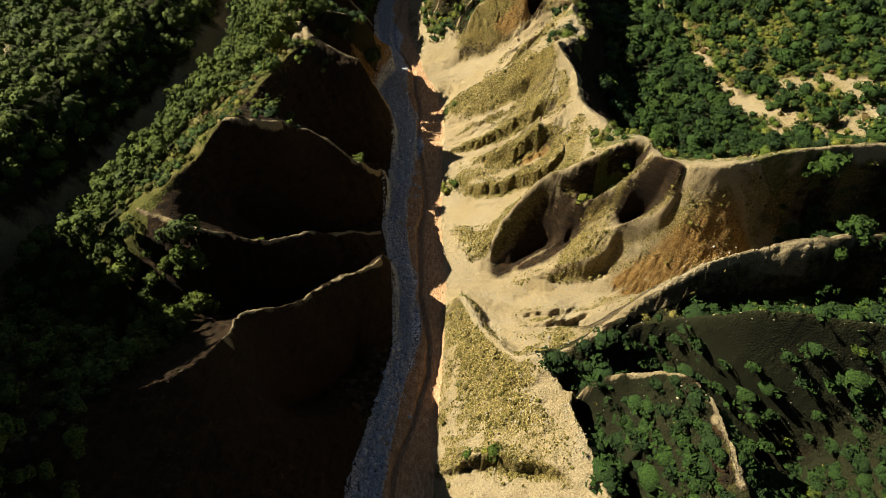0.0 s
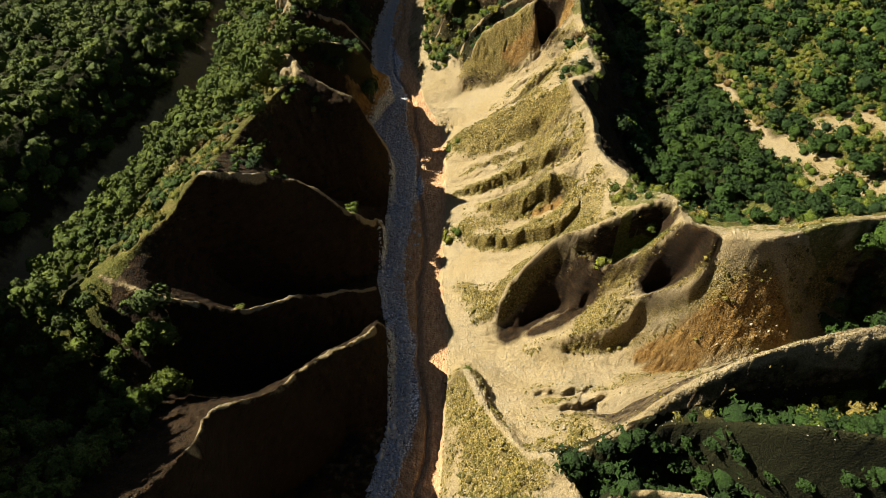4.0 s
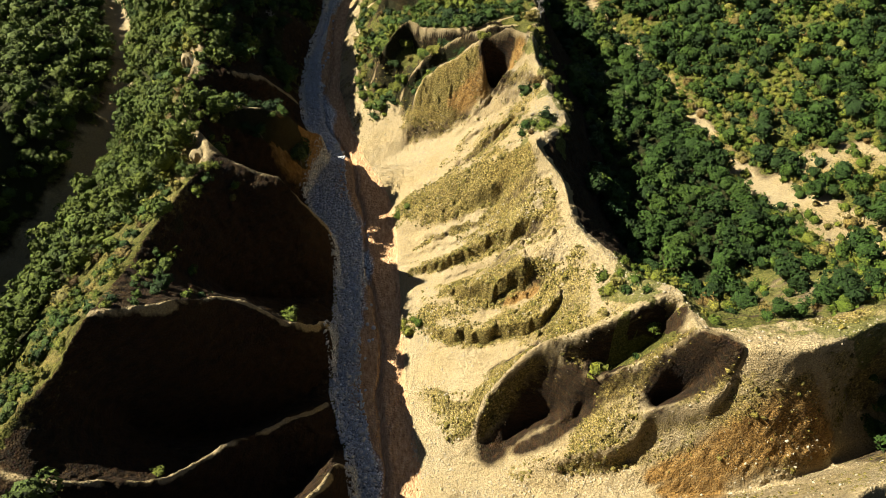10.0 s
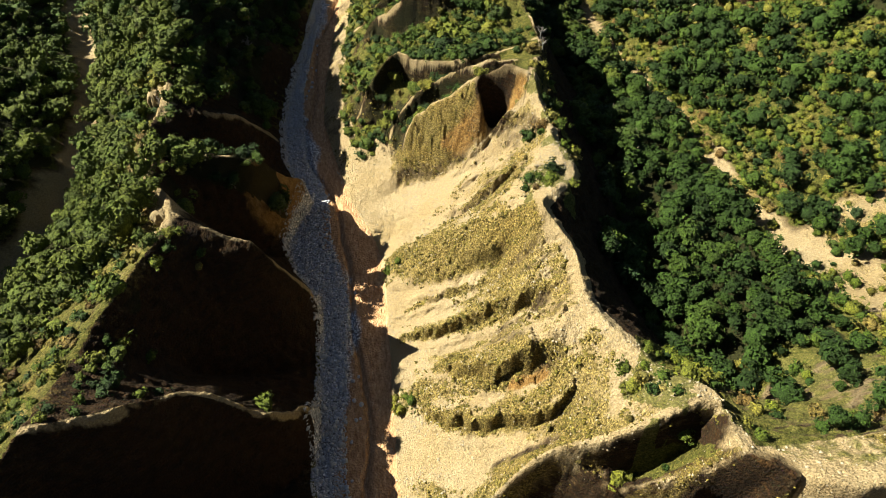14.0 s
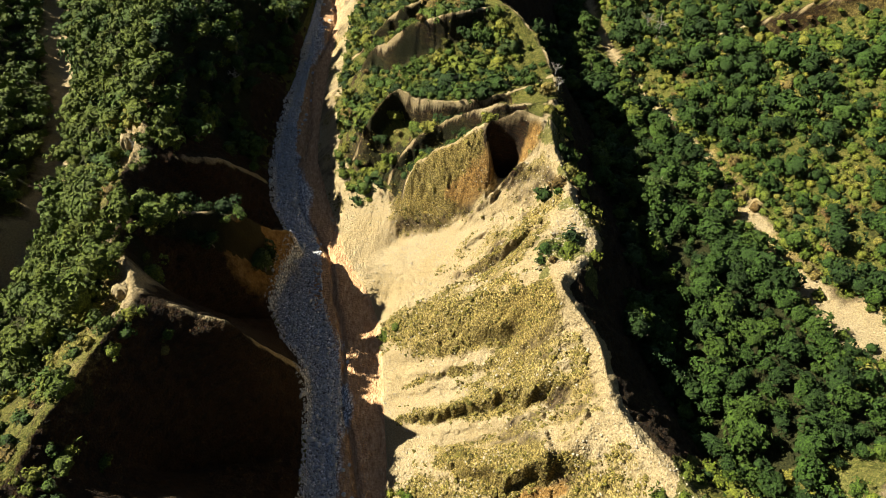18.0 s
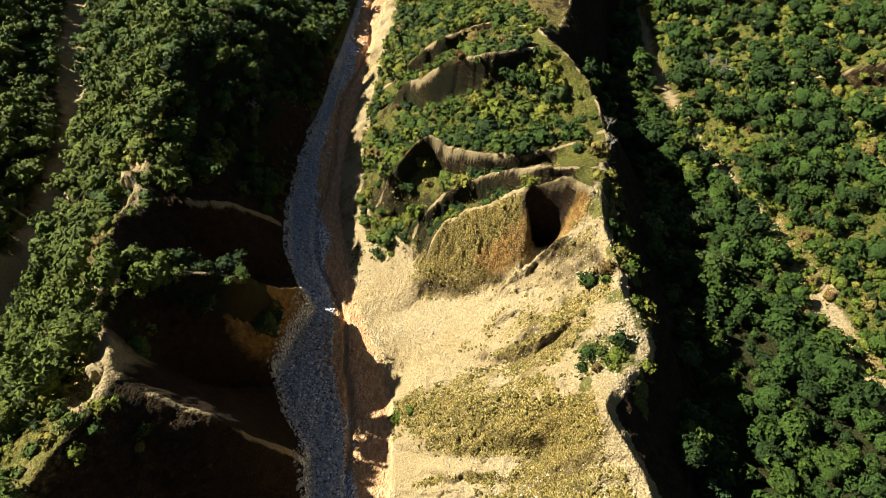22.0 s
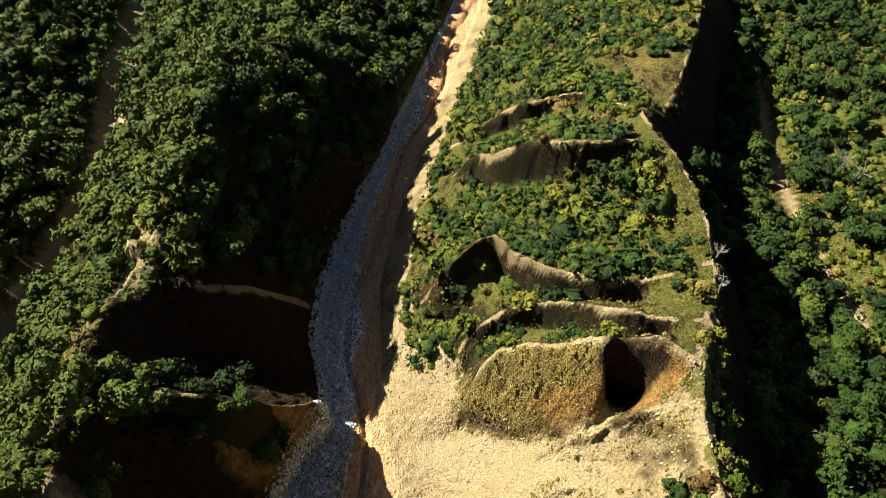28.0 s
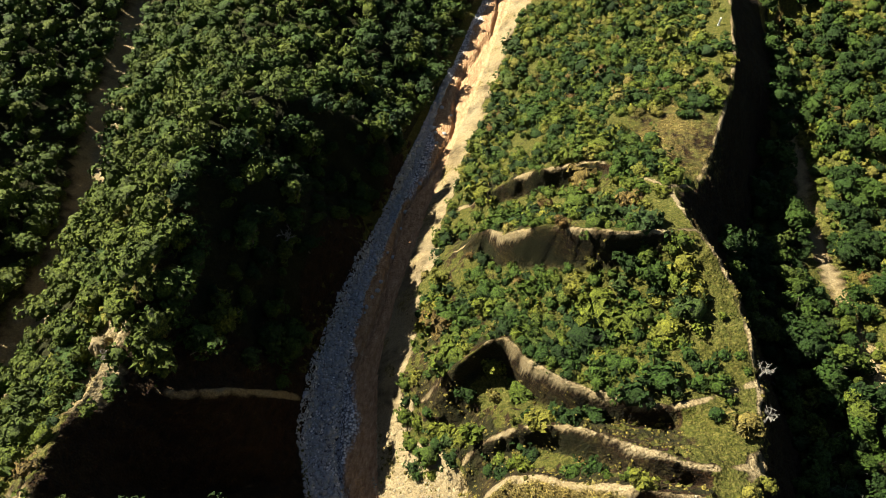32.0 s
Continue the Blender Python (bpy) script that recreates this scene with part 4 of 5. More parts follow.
def build_ground():
    owner, gap, side = nearest_crest()
    code = np.where(owner > 1, owner * 3 + np.where(gap < 1.2, 0, np.where(side > 0, 1, 2)), 0)
    code[WET > 0.5] = 1
    ny = len(YS)
    i, j = np.meshgrid(np.arange(len(XS) - 1), np.arange(ny - 1), indexing="ij")
    a = (i * ny + j).ravel()
    quads = np.stack([a, a + ny, a + ny + 1, a + 1], 1)
    of = largest_pieces(code[:-1, :-1])
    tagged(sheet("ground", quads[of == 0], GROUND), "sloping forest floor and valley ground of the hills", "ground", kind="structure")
    tagged(sheet("riverbed", quads[of == 1], RIVER), "dry riverbed of grey cobbles and brown mud", "riverbed", kind="structure")
    labels = {"west": "long wooded ridge crest above the gully", "spur": "knife-edged conglomerate spur in deep shade", "hill": "", "toe": "bright pale slope beside the dry river", "ridge": "pale sharp ridge of bare earth",
              "brush": "brush-covered earth ridge in half shade", "nose": "brown conglomerate cliff with a pale top", "east": "pale crest of the eroded eastern ridge", "rib": "eroded pale rib with a shaded hollow",
              "knob": "rounded pebbly rib of the bright slope", "bowl": "small grassy bowl rim of eroded earth", "wall": "steep conglomerate wall with a thin crest", "knoll": "bushy knoll with a bare top", "buttress": "brown conglomerate buttress beside a black recess"}
    for k, name in enumerate(CRESTS):
        if (of // 3 == k + 2).any():
            kind = name.split("_")[0]
            ridge = new(f"{kind}_ridge" if kind != "ridge" else "bare_ridge")
            top = np.array(CRESTS[name][len(CRESTS[name]) // 2])
            ridge.location = (top[0], top[1], float(height(top[:1], top[1:2])[0]) - 8)
            tagged(ridge, labels.get(kind, "wooded terrace edge of pale earth"), "ridge", "eroded ridges")
            for n, part_name in enumerate(("crest", "slope", "slope")):
                faces = quads[of == 3 * (k + 2) + n]
                if len(faces):
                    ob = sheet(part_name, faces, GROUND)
                    ob.parent = ridge
                    ob.location = -ridge.location


build_ground()


# ---- plants and stones ----
def leaf_cloud(rng, count, width, tall, size):
    """Leaf clumps over a lumpy crown: corners of small triangles, three to a clump."""
    lumps = rng.normal(size=(11, 3)) * (0.40, 0.40, 0.24)
    lumps[0] = 0
    radii = rng.uniform(0.30, 0.50, 11)
    radii[0] = 0.62
    pick = rng.integers(0, 11, count)
    d = rng.normal(size=(count, 3))
    d[:, 2] = np.abs(d[:, 2]) * 1.1 - 0.25
    d /= np.linalg.norm(d, axis=1)[:, None]
    c = (lumps[pick] + d * (radii[pick] * rng.uniform(0.80, 1.08, count))[:, None]) * (width / 2, width / 2, tall / 2)
    c[:, 2] += tall * 0.5
    n = d + rng.normal(size=(count, 3)) * 0.4
    n /= np.linalg.norm(n, axis=1)[:, None]
    t = np.cross(n, rng.normal(size=(count, 3)))
    t /= np.linalg.norm(t, axis=1)[:, None] + 1e-9
    b = np.cross(n, t)
    s = (size * rng.uniform(0.65, 1.3, count))[:, None]
    return np.stack([c + t * s, c - t * s * 0.5 + b * s * 0.87 - n * s * 0.1, c - t * s * 0.5 - b * s * 0.87], 1)


def core_blob(rng, width, tall):
    """A small dark heart of a crown, so that it is not seen through."""
    bm = bmesh.new()
    bmesh.ops.create_icosphere(bm, subdivisions=1, radius=1.0)
    v = np.array([p.co for p in bm.verts])
    f = np.array([[p.index for p in q.verts] for q in bm.faces])
    bm.free()
    v *= rng.uniform(0.75, 1.15, (len(v), 1))
    return v * (width * 0.36, width * 0.36, tall * 0.36) + (0, 0, tall * 0.5), f


def mesh_from(name, verts, quads, tris, material, tint=None):
    me = bpy.data.meshes.new(name)
    me.vertices.add(len(verts))
    me.vertices.foreach_set("co", np.asarray(verts, np.float32).ravel())
    loops = np.concatenate([np.asarray(quads, np.int64).ravel(), np.asarray(tris, np.int64).ravel()])
    me.loops.add(len(loops))
    me.loops.foreach_set("vertex_index", loops.astype(np.int32))
    nq, nt = len(quads), len(tris)
    me.polygons.add(nq + nt)
    me.polygons.foreach_set("loop_start", np.concatenate([np.arange(nq) * 4, nq * 4 + np.arange(nt) * 3]).astype(np.int32))
    if tint is not None:
        me.attributes.new("tint", "FLOAT", "POINT").data.foreach_set("value", np.asarray(tint, np.float32))
        me.attributes.new("single", "FLOAT", "POINT").data.foreach_set("value", np.full(len(verts), float(not np.any(tint)), np.float32))
    me.update(calc_edges=True)
    me.materials.append(material)
    return me


NO_QUADS = np.zeros((0, 4), int)


def crown_arrays(rng, leaves, width, tall, size):
    """A crown's places and triangles, the leaves first, and how many leaves there are."""
    q = leaf_cloud(rng, leaves, width, tall, size).reshape(-1, 3)
    v, f = core_blob(rng, width, tall)
    return np.vstack([q, v]), np.vstack([np.arange(len(q)).reshape(-1, 3), f + len(q)]), leaves


def thinned(kind, few):
    """The same crown with fewer leaves."""
    v, t, leaves = kind
    few = min(few, leaves)
    return np.vstack([v[:few * 3], v[leaves * 3:]]), np.vstack([t[:few], t[leaves:] - 3 * (leaves - few)])


def trunk_mesh(rng, tall, radius):
    """A tapered trunk that leans a little, with three limbs."""
    bm = bmesh.new()

    def limb(a, b, r0, r1):
        way = (b - a).normalized()
        side = way.orthogonal().normalized()
        rings = []
        for p, r in ((a, r0), ((a + b) / 2 + side * r0 * 0.6, (r0 + r1) / 2), (b, r1)):
            rings.append([bm.verts.new(p + (Matrix.Rotation(k * math.tau / 6, 3, way) @ side) * r) for k in range(6)])
        for lo, hi in zip(rings, rings[1:]):
            for k in range(6):
                bm.faces.new((lo[k], lo[(k + 1) % 6], hi[(k + 1) % 6], hi[k]))

    top = Vector((rng.uniform(-0.3, 0.3), rng.uniform(-0.3, 0.3), tall * 0.62))
    limb(Vector((0, 0, -0.4)), top, radius, radius * 0.5)
    for k in range(3):
        a = k * 2.1 + rng.uniform(0, 1)
        limb(top * 0.72, top + Vector((math.cos(a), math.sin(a), 0.8)) * tall * 0.2, radius * 0.45, radius * 0.15)
    me = bpy.data.meshes.new("trunk")
    bm.to_mesh(me)
    bm.free()
    me.materials.append(BARK)
    return me


def scattered(count, x0, x1, y0, y1, gap, rng, test):
    """Places about gap metres apart where test says so."""
    kept, cells = [], {}
    x, y = rng.uniform(x0, x1, count), rng.uniform(y0, y1, count)
    ok = rng.random(count) < test(x, y)
    for a, b in zip(x[ok], y[ok]):
        i, j = int(a // gap), int(b // gap)
        if all((a - p) ** 2 + (b - q) ** 2 > gap * gap for di in (-1, 0, 1) for dj in (-1, 0, 1) for p, q in cells.get((i + di, j + dj), ())):
            cells.setdefault((i, j), []).append((a, b))
            kept.append((a, b))
    return np.array(kept)


def build_trees():
    rng = np.random.default_rng(11)
    spots = scattered(90000, -135, 125, 0, 315, 2.4, rng, wooded)
    z = height(spots[:, 0], spots[:, 1])
    kinds = []
    for k in range(6):
        kinds.append(crown_arrays(rng, 460, 1.0, 1.0, 0.072))
    near = np.abs(spots[:, 0] - 12) + 0.25 * np.abs(spots[:, 1] - 200)
    order = np.argsort(near)
    chosen = set(order[:300].tolist())
    sizes = rng.uniform(2.6, 6.6, len(spots)) * np.where(rng.random(len(spots)) < 0.3, 0.62, 1.0)
    talls = sizes * rng.uniform(0.75, 1.05, len(spots))
    crowns = [mesh_from("crown", v, NO_QUADS, t, LEAF, np.zeros(len(v))) for v, t, _ in kinds]
    trunks = [trunk_mesh(rng, 0.9, 0.045) for _ in range(3)]
    for n in sorted(chosen):
        base = new("tree")
        turn = rng.uniform(0, 6.28)
        base.matrix_world = Matrix.LocRotScale((spots[n, 0], spots[n, 1], z[n] - 0.15), Euler((0, 0, turn)), (sizes[n], sizes[n], talls[n]))
        for part_name, data in (("trunk", trunks[n % 3]), ("crown", crowns[n % 6])):
            ob = new(part_name, data)
            ob.parent = base
        tagged(base, "broadleaf tree with a dense dark green crown", "tree", "hillside trees")
    rest = [n for n in range(len(spots)) if n not in chosen]
    vs, ts, tint, at = [], [], [], 0
    for n in rest:
        far = abs(spots[n, 0]) > 75 or spots[n, 1] > 250
        v, t = thinned(kinds[n % 6], 230 if far else 400)
        a = rng.uniform(0, 6.28)
        c, s = math.cos(a), math.sin(a)
        w = np.stack([(v[:, 0] * c - v[:, 1] * s) * sizes[n] + spots[n, 0], (v[:, 0] * s + v[:, 1] * c) * sizes[n] + spots[n, 1], v[:, 2] * talls[n] + z[n] + 0.1 * talls[n]], 1)
        # Western crowns take brighter tints, eastern darker, imitating how sun falls on the slopes.
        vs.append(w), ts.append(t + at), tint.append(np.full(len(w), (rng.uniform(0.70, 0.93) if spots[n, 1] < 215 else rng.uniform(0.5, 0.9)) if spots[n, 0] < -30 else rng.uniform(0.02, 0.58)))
        at += len(w)
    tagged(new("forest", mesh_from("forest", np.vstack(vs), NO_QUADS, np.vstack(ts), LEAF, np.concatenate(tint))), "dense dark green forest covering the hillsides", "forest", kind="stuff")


build_trees()


def crest_gap(x, y):
    """How far places lie from the nearest crest line, up to 3 m."""
    gap = np.full(len(x), 3.0)
    for places in CRESTS.values():
        for px, py, _ in curve_points(places, 1.0):
            gap = np.minimum(gap, np.hypot(x - px, y - py))
    return gap


def brushy(x, y):
    """How thickly shrubs stand: on the far part of the eastern ridge, along the western crest, on the near brush ridges."""
    west, east = np.interp(y, WEST[:, 0], WEST[:, 1]), np.interp(y, EAST[:, 0], EAST[:, 1])
    right = np.interp(y, BANKS[:, 0], BANKS[:, 2])
    n = rough(x, y, 9.0, 3)
    steep = np.interp(np.hypot(height(x + 0.6, y) - height(x - 0.6, y), height(x, y + 0.6) - height(x, y - 0.6)) / 1.2, (0.9, 1.6), (1, 0.06))
    meadow = np.exp(-((((x - 34) / 9) ** 2 + ((y - 231) / 12) ** 2) ** 2))
    d = np.where((x > right + 4.5) & (x < east + 1), np.clip((y - 174 + 6 * n) / 5, 0, 1), 0) * np.clip(0.55 + 2.0 * n, 0.04, 1) * (1 - 0.985 * meadow) * np.where((x > east - 4.5) & (y > 150), 0.1, 1)
    d = np.maximum(d, np.where((x < west + 2) & (x > west - 13) & (y > 84) & (y < 215), np.clip(0.34 + 2.2 * n, 0.05, 0.95), 0))
    d = np.maximum(d, np.where((x > np.interp(y, TOE[:, 0], TOE[:, 1]) + 1) & (x < 62) & (y < 52 + 0.16 * (x - 16)), np.clip(1.25 + 1.2 * n, 0, 1), 0))
    d = np.maximum(d, np.where((x < west + 6) & (x > west - 2) & (y > 98) & (y < 190), np.clip(0.1 + 2.4 * n, 0, 0.8), 0))
    d = np.maximum(d, np.where(x > 66, np.clip(0.6 + 1.5 * n, 0.1, 1), 0))
    bowls = ((28.5, 134.5, 4.0), (29.5, 148.2, 2.0), (31, 87.2, 3.8), (35, 97, 5.0), (2, 140.5, 1.8), (1.6, 110, 1.9), (3.2, 73.6, 1.5), (20, 168.5, 3.5), (10, 171.5, 3.0), (33, 142, 2.5), (33.5, 158, 2.6), (33, 151, 2.2), (34.5, 165.5, 2.6), (8, 37.2, 1.6), (3, 37.8, 1.4), (40, 99, 4), (45, 103, 3))
    for name, first, last in (("spur_great", 1, 4), ("spur_middle", 0, 4), ("spur_pinnacle", 1, 4), ("spur_low", 2, 5)):
        for px, py, _ in curve_points(CRESTS[name][first:last], 1.5):
            d = np.where((np.hypot(x - px, y - py - 1.5) < 1.0) & (n > -0.02), 0.9, d)
    for cx, cy, r in bowls:
        d = np.maximum(d, np.where(np.hypot(x - cx, y - cy) < r, 0.8, 0))
    d = np.maximum(d, np.where((x > 40) & (x < 66) & (y > 84) & (y < 103) & (x > east + 2), 0.12 * np.clip(0.5 + 1.6 * n, 0.05, 0.9), 0))
    near = (x > np.interp(y, TOE[:, 0], TOE[:, 1]) + 1) & (x < 62) & (y < 52 + 0.16 * (x - 16))
    return d * np.where(near, np.maximum(steep, 0.7), np.where((y > 164) & (x > right), np.maximum(steep, 0.6), steep)) * np.clip(clear(x, y), 0.1, 1)


def build_shrubs():
    rng = np.random.default_rng(5)
    spots = scattered(205000, -100, 115, 4, 300, 1.45, rng, brushy)
    spots = spots[crest_gap(spots[:, 0], spots[:, 1]) > 0.9]
    z = height(spots[:, 0], spots[:, 1])
    sizes = rng.uniform(1.3, 3.0, len(spots)) * np.where(rng.random(len(spots)) < 0.18, 1.5, 1.0)
    kinds = [crown_arrays(rng, 170, 1.0, 1.0, 0.11) for _ in range(6)]
    meshes = [mesh_from("shrub", v, NO_QUADS, t, SHRUB if k % 2 else LEAF, np.zeros(len(v))) for k, (v, t, _) in enumerate(kinds)]
    order = np.argsort(np.abs(spots[:, 0] - 14) + 0.2 * np.abs(spots[:, 1] - 180))
    chosen = set(order[:280].tolist())
    heaps = {SHRUB.name: [[], [], [], 0], LEAF.name: [[], [], [], 0]}
    for n in range(len(spots)):
        tall = sizes[n] * rng.uniform(0.6, 1.0)
        turn = rng.uniform(0, 6.28)
        brush = spots[n, 1] < 54 and spots[n, 0] > 10
        yellow = rng.random() < (0.05 if brush else 0.34 if spots[n, 1] > 172 and spots[n, 0] < 60 else 0.6)
        if spots[n, 1] > 172 and spots[n, 0] < 60 and n % 3 == 0:
            tall, sizes[n] = tall * 1.6, sizes[n] * 1.5
        if brush:
            tall, sizes[n] = tall * 1.1, sizes[n] * 1.5
        if n in chosen:
            ob = new("shrub", meshes[2 * (n % 3) + yellow])
            ob.matrix_world = Matrix.LocRotScale((spots[n, 0], spots[n, 1], z[n] - 0.25 * tall), Euler((0, 0, turn)), (sizes[n], sizes[n], tall))
            tagged(ob, "small yellow-green shrub on the eroded ridge" if yellow else "small dark green shrub on the eroded ridge", "shrub", "ridge shrubs")
            continue
        v, t = thinned(kinds[n % 6], 50 if abs(spots[n, 0]) > 60 else 110)
        c, s = math.cos(turn), math.sin(turn)
        w = np.stack([(v[:, 0] * c - v[:, 1] * s) * sizes[n] + spots[n, 0], (v[:, 0] * s + v[:, 1] * c) * sizes[n] + spots[n, 1], v[:, 2] * tall + z[n] - 0.25 * tall], 1)
        heap = heaps[(SHRUB if yellow else LEAF).name]
        # Brush ridges hold dark bushes, tinted down further to imitate shade.
        heap[0].append(w), heap[1].append(t + heap[3]), heap[2].append(np.full(len(w), rng.uniform(0.0, 0.35) if brush else rng.random()))
        heap[3] += len(w)
    for mat, label in ((SHRUB, "scattered yellow-green shrubs and dry grass clumps"), (LEAF, "scattered dark green shrubs on the slopes")):
        v, t, tint, _ = heaps[mat.name]
        tagged(new("shrubland", mesh_from("shrubland", np.vstack(v), NO_QUADS, np.vstack(t), mat, np.concatenate(tint))), label, "shrubs", kind="stuff")


build_shrubs()

OCTA = np.array([(1, 0, 0), (-1, 0, 0), (0, 1, 0), (0, -1, 0), (0, 0, 1), (0, 0, -1)], float)
OCTA_FACES = np.array([(0, 2, 4), (2, 1, 4), (1, 3, 4), (3, 0, 4), (2, 0, 5), (1, 2, 5), (3, 1, 5), (0, 3, 5)])


def stone_heap(name, label, x, y, size, material, rng, category="stones"):
    """Loose stones, each an uneven block, lying on the ground."""
    n = len(x)
    v = (OCTA[None] + rng.normal(size=(n, 6, 3)) * 0.22) * rng.uniform(0.75, 1.25, (n, 1, 3)) * size[:, None, None]
    a = rng.uniform(0, 6.28, n)
    c, s = np.cos(a)[:, None], np.sin(a)[:, None]
    w = np.stack([v[:, :, 0] * c - v[:, :, 1] * s + x[:, None], v[:, :, 0] * s + v[:, :, 1] * c + y[:, None], v[:, :, 2] * 0.8 + height(x, y)[:, None] + 0.2 * size[:, None]], 2)
    f = OCTA_FACES[None] + 6 * np.arange(n)[:, None, None]
    tint = np.repeat(rng.random(n), 6)
    tagged(new(name, mesh_from(name, w.reshape(-1, 3), NO_QUADS, f.reshape(-1, 3), material, tint)), label, category, kind="stuff")


def build_stones():
    rng = np.random.default_rng(3)
    y = rng.uniform(28, 275, 22000)
    left, right = np.interp(y, BANKS[:, 0], BANKS[:, 1]), np.interp(y, BANKS[:, 0], BANKS[:, 2])
    u = np.interp(y, (0, 60, 125, 145, 185, 205, 235, 260), (0.48, 0.40, 0.44, 0.56, 0.56, 0.44, 0.33, 0.16)) * rng.random(22000) ** 1.1
    x = left - 0.5 + (right - left) * u
    stone_heap("river_cobbles", "grey cobbles and boulders strewn over the riverbed", x, y, 0.10 + 0.09 * rng.exponential(1.0, 22000), STONE, rng)
    x, y = rng.uniform(-9, 58, 90000), rng.uniform(34, 172, 90000)
    i, j = np.clip(np.searchsorted(XS, x), 0, len(XS) - 1), np.clip(np.searchsorted(YS, y), 0, len(YS) - 1)
    patchy = np.clip(0.5 + 2.0 * rough(x, y, 5.0, 3), 0.1, 1)
    keep = rng.random(90000) < np.where(EASTSIDE[i, j], (0.25 + 0.5 * np.clip(1.1 - S[i, j], 0, 1)) * patchy * (1 - np.clip(1.4 * HOLLOW_SHADE[i, j], 0, 1)) * np.where(y > 66, 1.0, np.where(x > 22, 0.3, 1.0)), 0)
    x, y = x[keep], y[keep]
    stone_heap("scree_stones", "pale pebbles and stones lying on the bare slope", x, y, np.minimum(0.07 + 0.05 * rng.exponential(1.0, len(x)), 0.24), PALE_STONE, rng)
    x, y = rng.uniform(-9, 58, 150000), rng.uniform(30, 200, 150000)
    i, j = np.clip(np.searchsorted(XS, x), 0, len(XS) - 1), np.clip(np.searchsorted(YS, y), 0, len(YS) - 1)
    keep = rng.random(150000) < np.clip(1.5 * MOSS[i, j] - 0.25, 0, 1) * (1 - WET[i, j]) * (1 - 0.9 * np.clip(OCHRE[i, j], 0, 1)) * np.clip(0.6 + 2.0 * rough(x, y, 1.8, 3), 0.05, 1)
    x, y = x[keep], y[keep]
    stone_heap("dry_tufts", "olive tufts of dry grass and moss on the eroded slope", x, y, 0.13 + 0.07 * rng.exponential(1.0, len(x)), TUFT, rng, "grass")


build_stones()


def build_boulders():
    """Single large stones in the riverbed and on the fans."""
    rng = np.random.default_rng(21)
    shapes = []
    for _ in range(5):
        bm = bmesh.new()
        bmesh.ops.create_icosphere(bm, subdivisions=2, radius=0.5)
        for v in bm.verts:
            lump = math.sin(v.co.x * 7 + len(shapes)) * math.cos(v.co.y * 6) * 0.08
            v.co *= 1 + lump + rng.uniform(-0.06, 0.06)
            v.co.z *= 0.7
        me = bpy.data.meshes.new("boulder")
        bm.to_mesh(me)
        bm.free()
        me.materials.append(STONE)
        shapes.append(me)
    spots = [(y, rng.uniform(0.06, 0.62)) for y in rng.uniform(40, 262, 90)]
    for n, (y, u) in enumerate(spots):
        x = float(np.interp(y, BANKS[:, 0], BANKS[:, 1]) * (1 - u) + np.interp(y, BANKS[:, 0], BANKS[:, 2]) * u)
        size = rng.uniform(0.5, 1.1)
        ob = new("boulder", shapes[n % 5])
        ob.matrix_world = Matrix.LocRotScale((x, y, float(height(np.array([x]), np.array([y]))[0]) + 0.12 * size), Euler((0, 0, rng.uniform(0, 6.28))), (size, size * rng.uniform(0.7, 1.0), size))
        tagged(ob, "rounded grey boulder lying in the dry riverbed", "boulder", "river boulders")


build_boulders()


def twig(bm, a, b, r0, r1):
    way = (b - a).normalized()
    side = way.orthogonal().normalized()
    rings = [[bm.verts.new(p + (Matrix.Rotation(k * math.tau / 5, 3, way) @ side) * r) for k in range(5)] for p, r in ((a, r0), ((a + b) / 2 + side * r0 * 0.7, (r0 + r1) / 2), (b, r1))]
    for lo, hi in zip(rings, rings[1:]):
        for k in range(5):
            bm.faces.new((lo[k], lo[(k + 1) % 5], hi[(k + 1) % 5], hi[k]))


def bare_tree(x, y, tall, seed):
    """A dead tree: a pale trunk with forked grey branches and no leaves."""
    rng = random.Random(seed)
    base = new("dead_tree")
    base.location = (x, y, float(height(np.array([x]), np.array([y]))[0]) - 0.2)
    tagged(base, "dead grey tree with bare forked branches", "tree", "dead trees")
    bm = bmesh.new()
    top = Vector((rng.uniform(-0.4, 0.4), rng.uniform(-0.4, 0.4), tall))
    twig(bm, Vector((0, 0, 0)), top, 0.17, 0.05)
    me = bpy.data.meshes.new("trunk")
    bm.to_mesh(me)
    bm.free()
    me.materials.append(DEAD)
    new("trunk", me).parent = base
    for k in range(9):
        bm = bmesh.new()
        a = top * rng.uniform(0.35, 0.95)
        turn = k * 2.4 + rng.uniform(0, 0.8)
        b = a + Vector((math.cos(turn), math.sin(turn), rng.uniform(0.4, 1.0))) * tall * rng.uniform(0.25, 0.42)
        twig(bm, a, b, 0.09, 0.03)
        for _ in range(4):
            c = a.lerp(b, rng.uniform(0.4, 1.0))
            twig(bm, c, c + Vector((rng.uniform(-1, 1), rng.uniform(-1, 1), rng.uniform(0.1, 0.9))) * tall * 0.16, 0.045, 0.02)
        me = bpy.data.meshes.new("branch")
        bm.to_mesh(me)
        bm.free()
        me.materials.append(DEAD)
        new("branch", me).parent = base


DEAD = plain_material("dead_wood", (0.20, 0.19, 0.17), (0.36, 0.34, 0.31), 6.0)
for n, (x, y, tall) in enumerate(((74, 218, 5), (73, 222.5, 4.5), (38, 182.6, 2.8), (37, 176, 2.6), (-27, 204, 3.6), (-42.2, 176.5, 2.2))):
    bare_tree(x, y, tall, n)


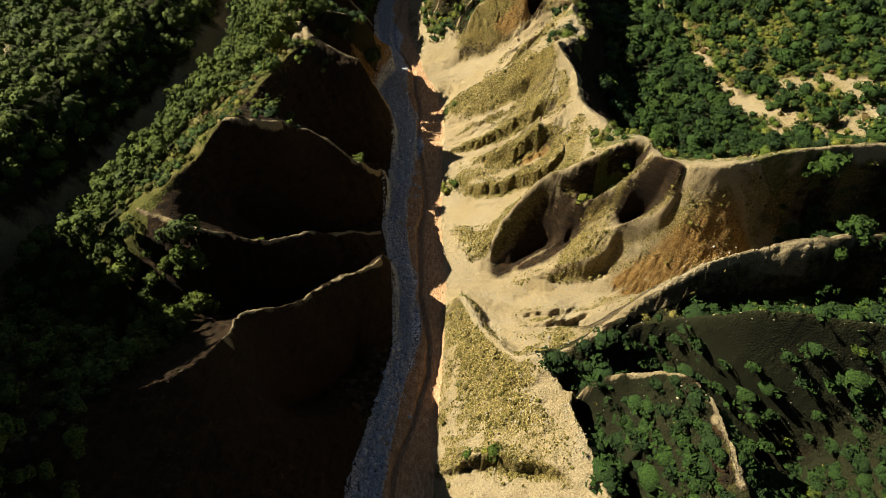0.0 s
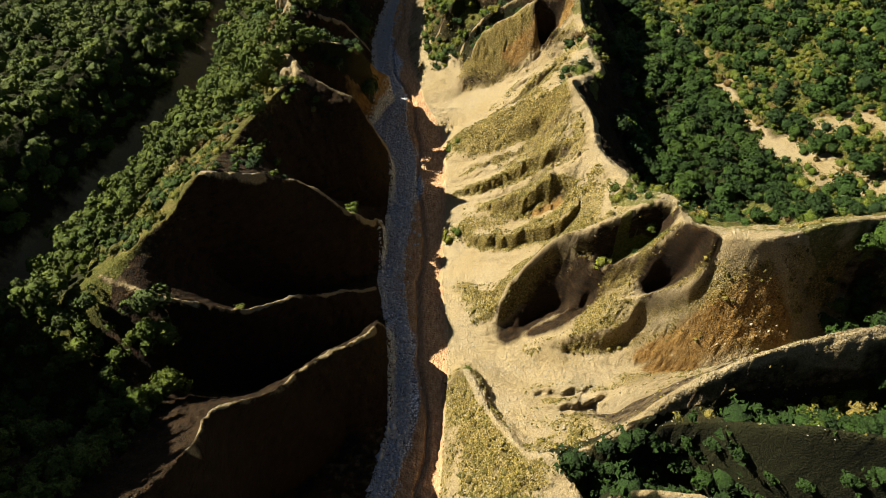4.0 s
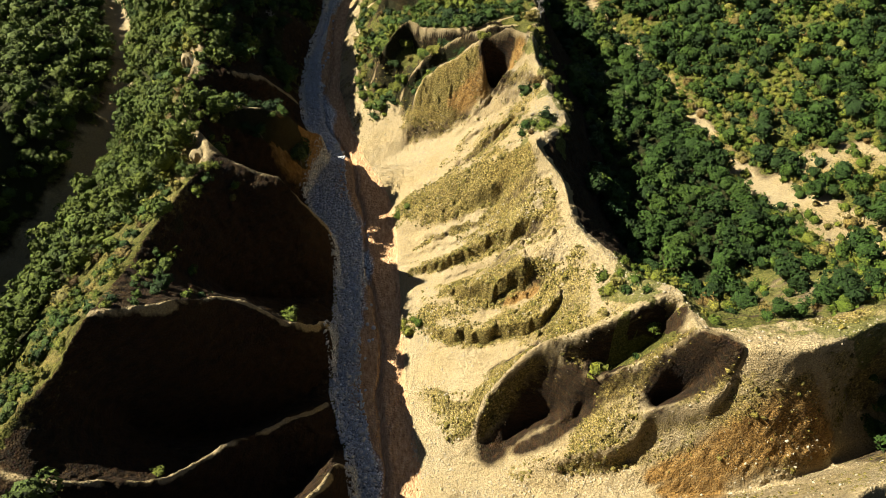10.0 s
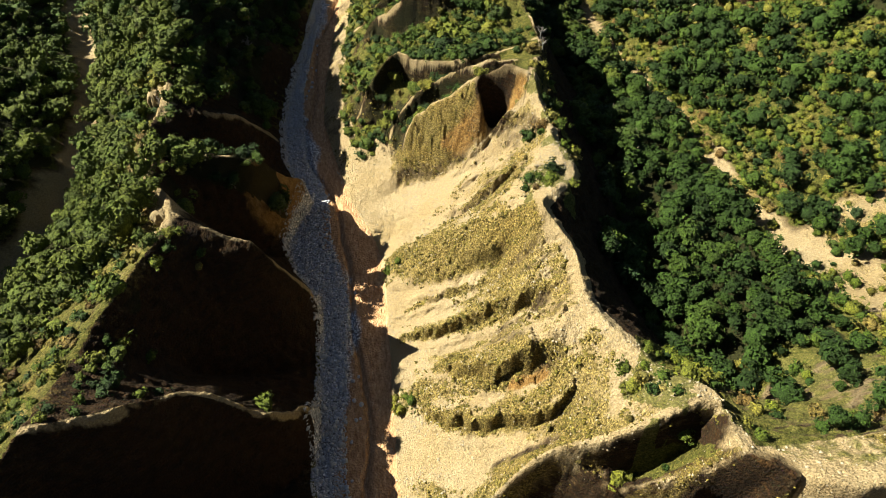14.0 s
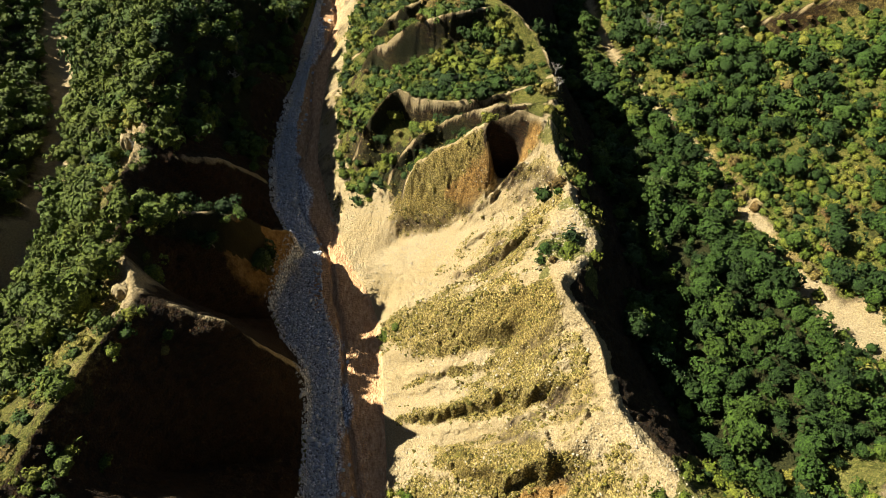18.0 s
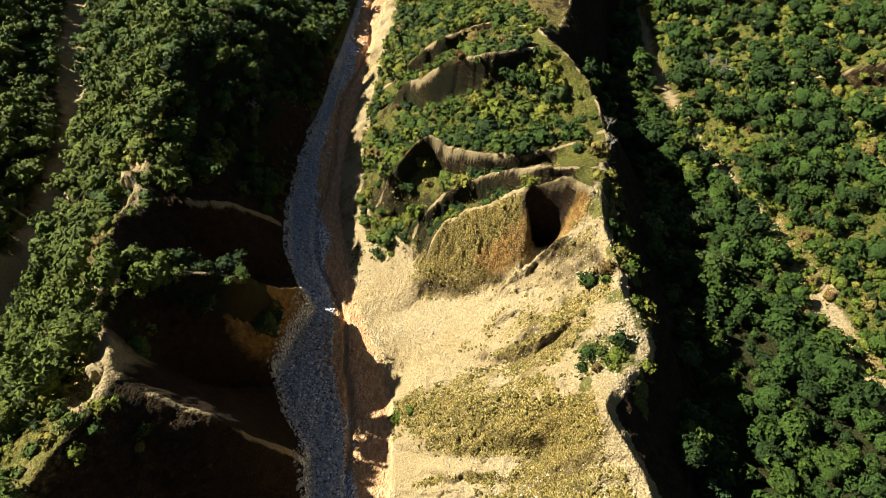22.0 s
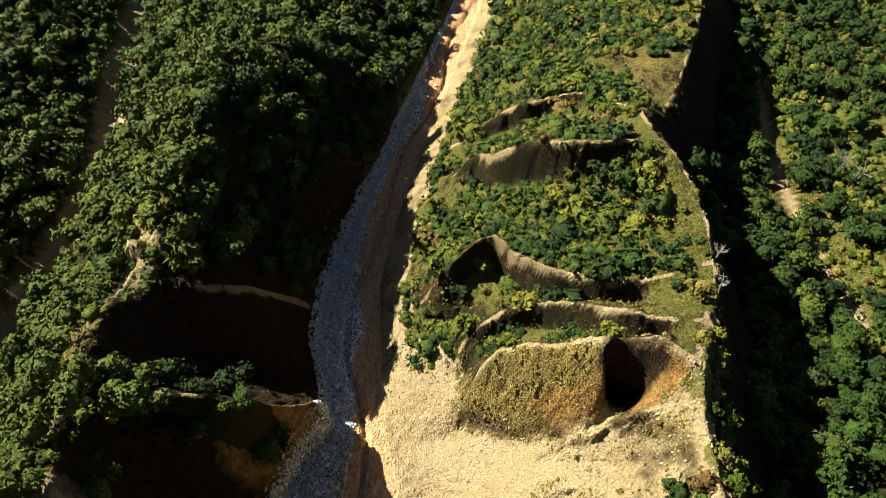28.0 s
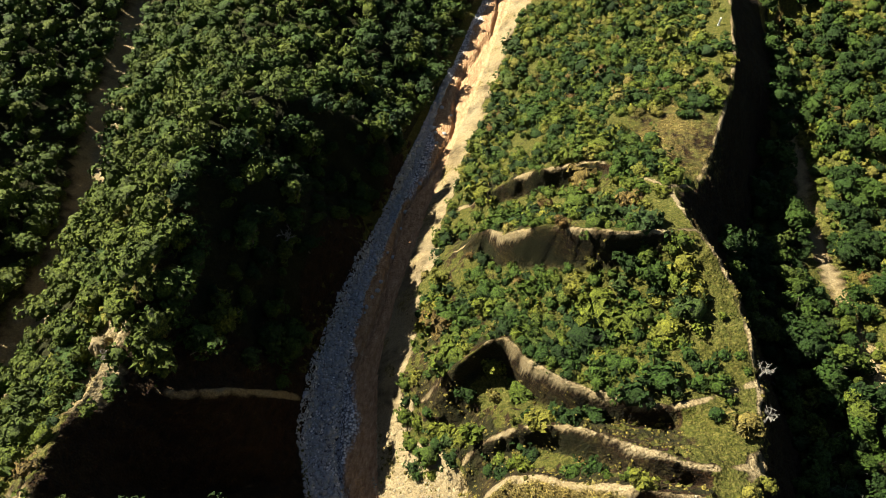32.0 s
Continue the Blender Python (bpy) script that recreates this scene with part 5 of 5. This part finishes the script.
def red_tree(x, y, wide, tall):
    rng = np.random.default_rng(2)
    base = new("red_leaved_tree")
    base.matrix_world = Matrix.LocRotScale((x, y, float(height(np.array([x]), np.array([y]))[0]) - 0.15), Euler((0, 0, 0)), (wide, wide, tall))
    v, t, _ = crown_arrays(rng, 460, 1.0, 1.0, 0.072)
    new("crown", mesh_from("crown", v, NO_QUADS, t, RED_LEAF, np.zeros(len(v)))).parent = base
    new("trunk", trunk_mesh(rng, 0.9, 0.045)).parent = base
    tagged(base, "tree with rusty red leaves among green forest", "tree")


RED_LEAF = leaf_material("red_leaves", [(0.0, (0.30, 0.07, 0.03)), (1.0, (0.40, 0.12, 0.04))])
red_tree(-41.5, 278.5, 6.0, 8.5)


def marker_post(x, y):
    """A short white post with a bevelled cap, on a small footing."""
    base = new("marker_post")
    base.location = (x, y, float(height(np.array([x]), np.array([y]))[0]))
    tagged(base, "short white marker post on the ridge crest", "post")
    for part_name, wide, lo, hi in (("footing", 0.45, -0.3, 0.15), ("post", 0.26, 0.15, 1.7), ("cap", 0.34, 1.7, 1.85)):
        bm = bmesh.new()
        bmesh.ops.create_cube(bm, size=1.0)
        bmesh.ops.scale(bm, verts=bm.verts, vec=(wide, wide, hi - lo))
        bmesh.ops.translate(bm, verts=bm.verts, vec=(0, 0, (hi + lo) / 2))
        bmesh.ops.bevel(bm, geom=bm.edges[:], offset=0.03, segments=1, affect="EDGES")
        me = bpy.data.meshes.new(part_name)
        bm.to_mesh(me)
        bm.free()
        me.materials.append(WHITE)
        new(part_name, me).parent = base


WHITE = plain_material("white_paint", (1.2, 1.2, 1.2), (1.45, 1.45, 1.42), 8.0)
marker_post(45.7, 269)


def earth_pillar(x, y, top, foot, wide, seed):
    """A bare fluted pillar of earth that stands against the wooded crest, wider at its foot, with a ragged top."""
    rng = np.random.default_rng(seed)
    rings, sides = 14, 36
    a = np.arange(sides) * math.tau / sides
    flutes = sum(rng.uniform(0.3, 1.0) * np.cos(k * a + rng.uniform(0, 6.28)) for k in (3, 5, 7, 11)) * 0.06
    verts = []
    for r in range(rings):
        u = r / (rings - 1)
        reach = wide / 2 * (0.80 + 0.25 * u) * (1 + 2.2 * flutes + rng.normal(0, 0.06, sides)) * (1 if r < rings - 3 else 0.85 - 0.22 * (r - rings + 3))
        z = foot + (top - foot) * min(1.0, u * 1.04) + (0.5 * rng.normal(0, 0.5, sides) if r >= rings - 2 else 0)
        verts.append(np.stack([x + reach * np.cos(a), y + 0.8 * reach * np.sin(a), np.broadcast_to(z, sides)], 1))
    k = np.arange(sides)
    quads = np.vstack([np.stack([r * sides + k, r * sides + (k + 1) % sides, (r + 1) * sides + (k + 1) % sides, (r + 1) * sides + k], 1) for r in range(rings - 1)])
    verts = np.vstack(verts + [[(x, y, top - 0.2)]])
    last = (rings - 1) * sides
    tris = np.stack([last + k, last + (k + 1) % sides, np.full(sides, rings * sides)], 1)
    tagged(new("earth_pillar", mesh_from("earth_pillar", verts, quads, tris, EARTH)), "bare ochre earth pillar on the wooded crest", "rock", "earth pillars")


for n, (x, y, top, foot, wide) in enumerate(((-43.4, 178.2, -13.0, -22, 3.2), (-41.4, 154.4, -8.0, -15, 3.2), (-34.0, 136.8, -0.6, -7, 3.2))):
    earth_pillar(x, y, top, foot, wide, 40 + n)
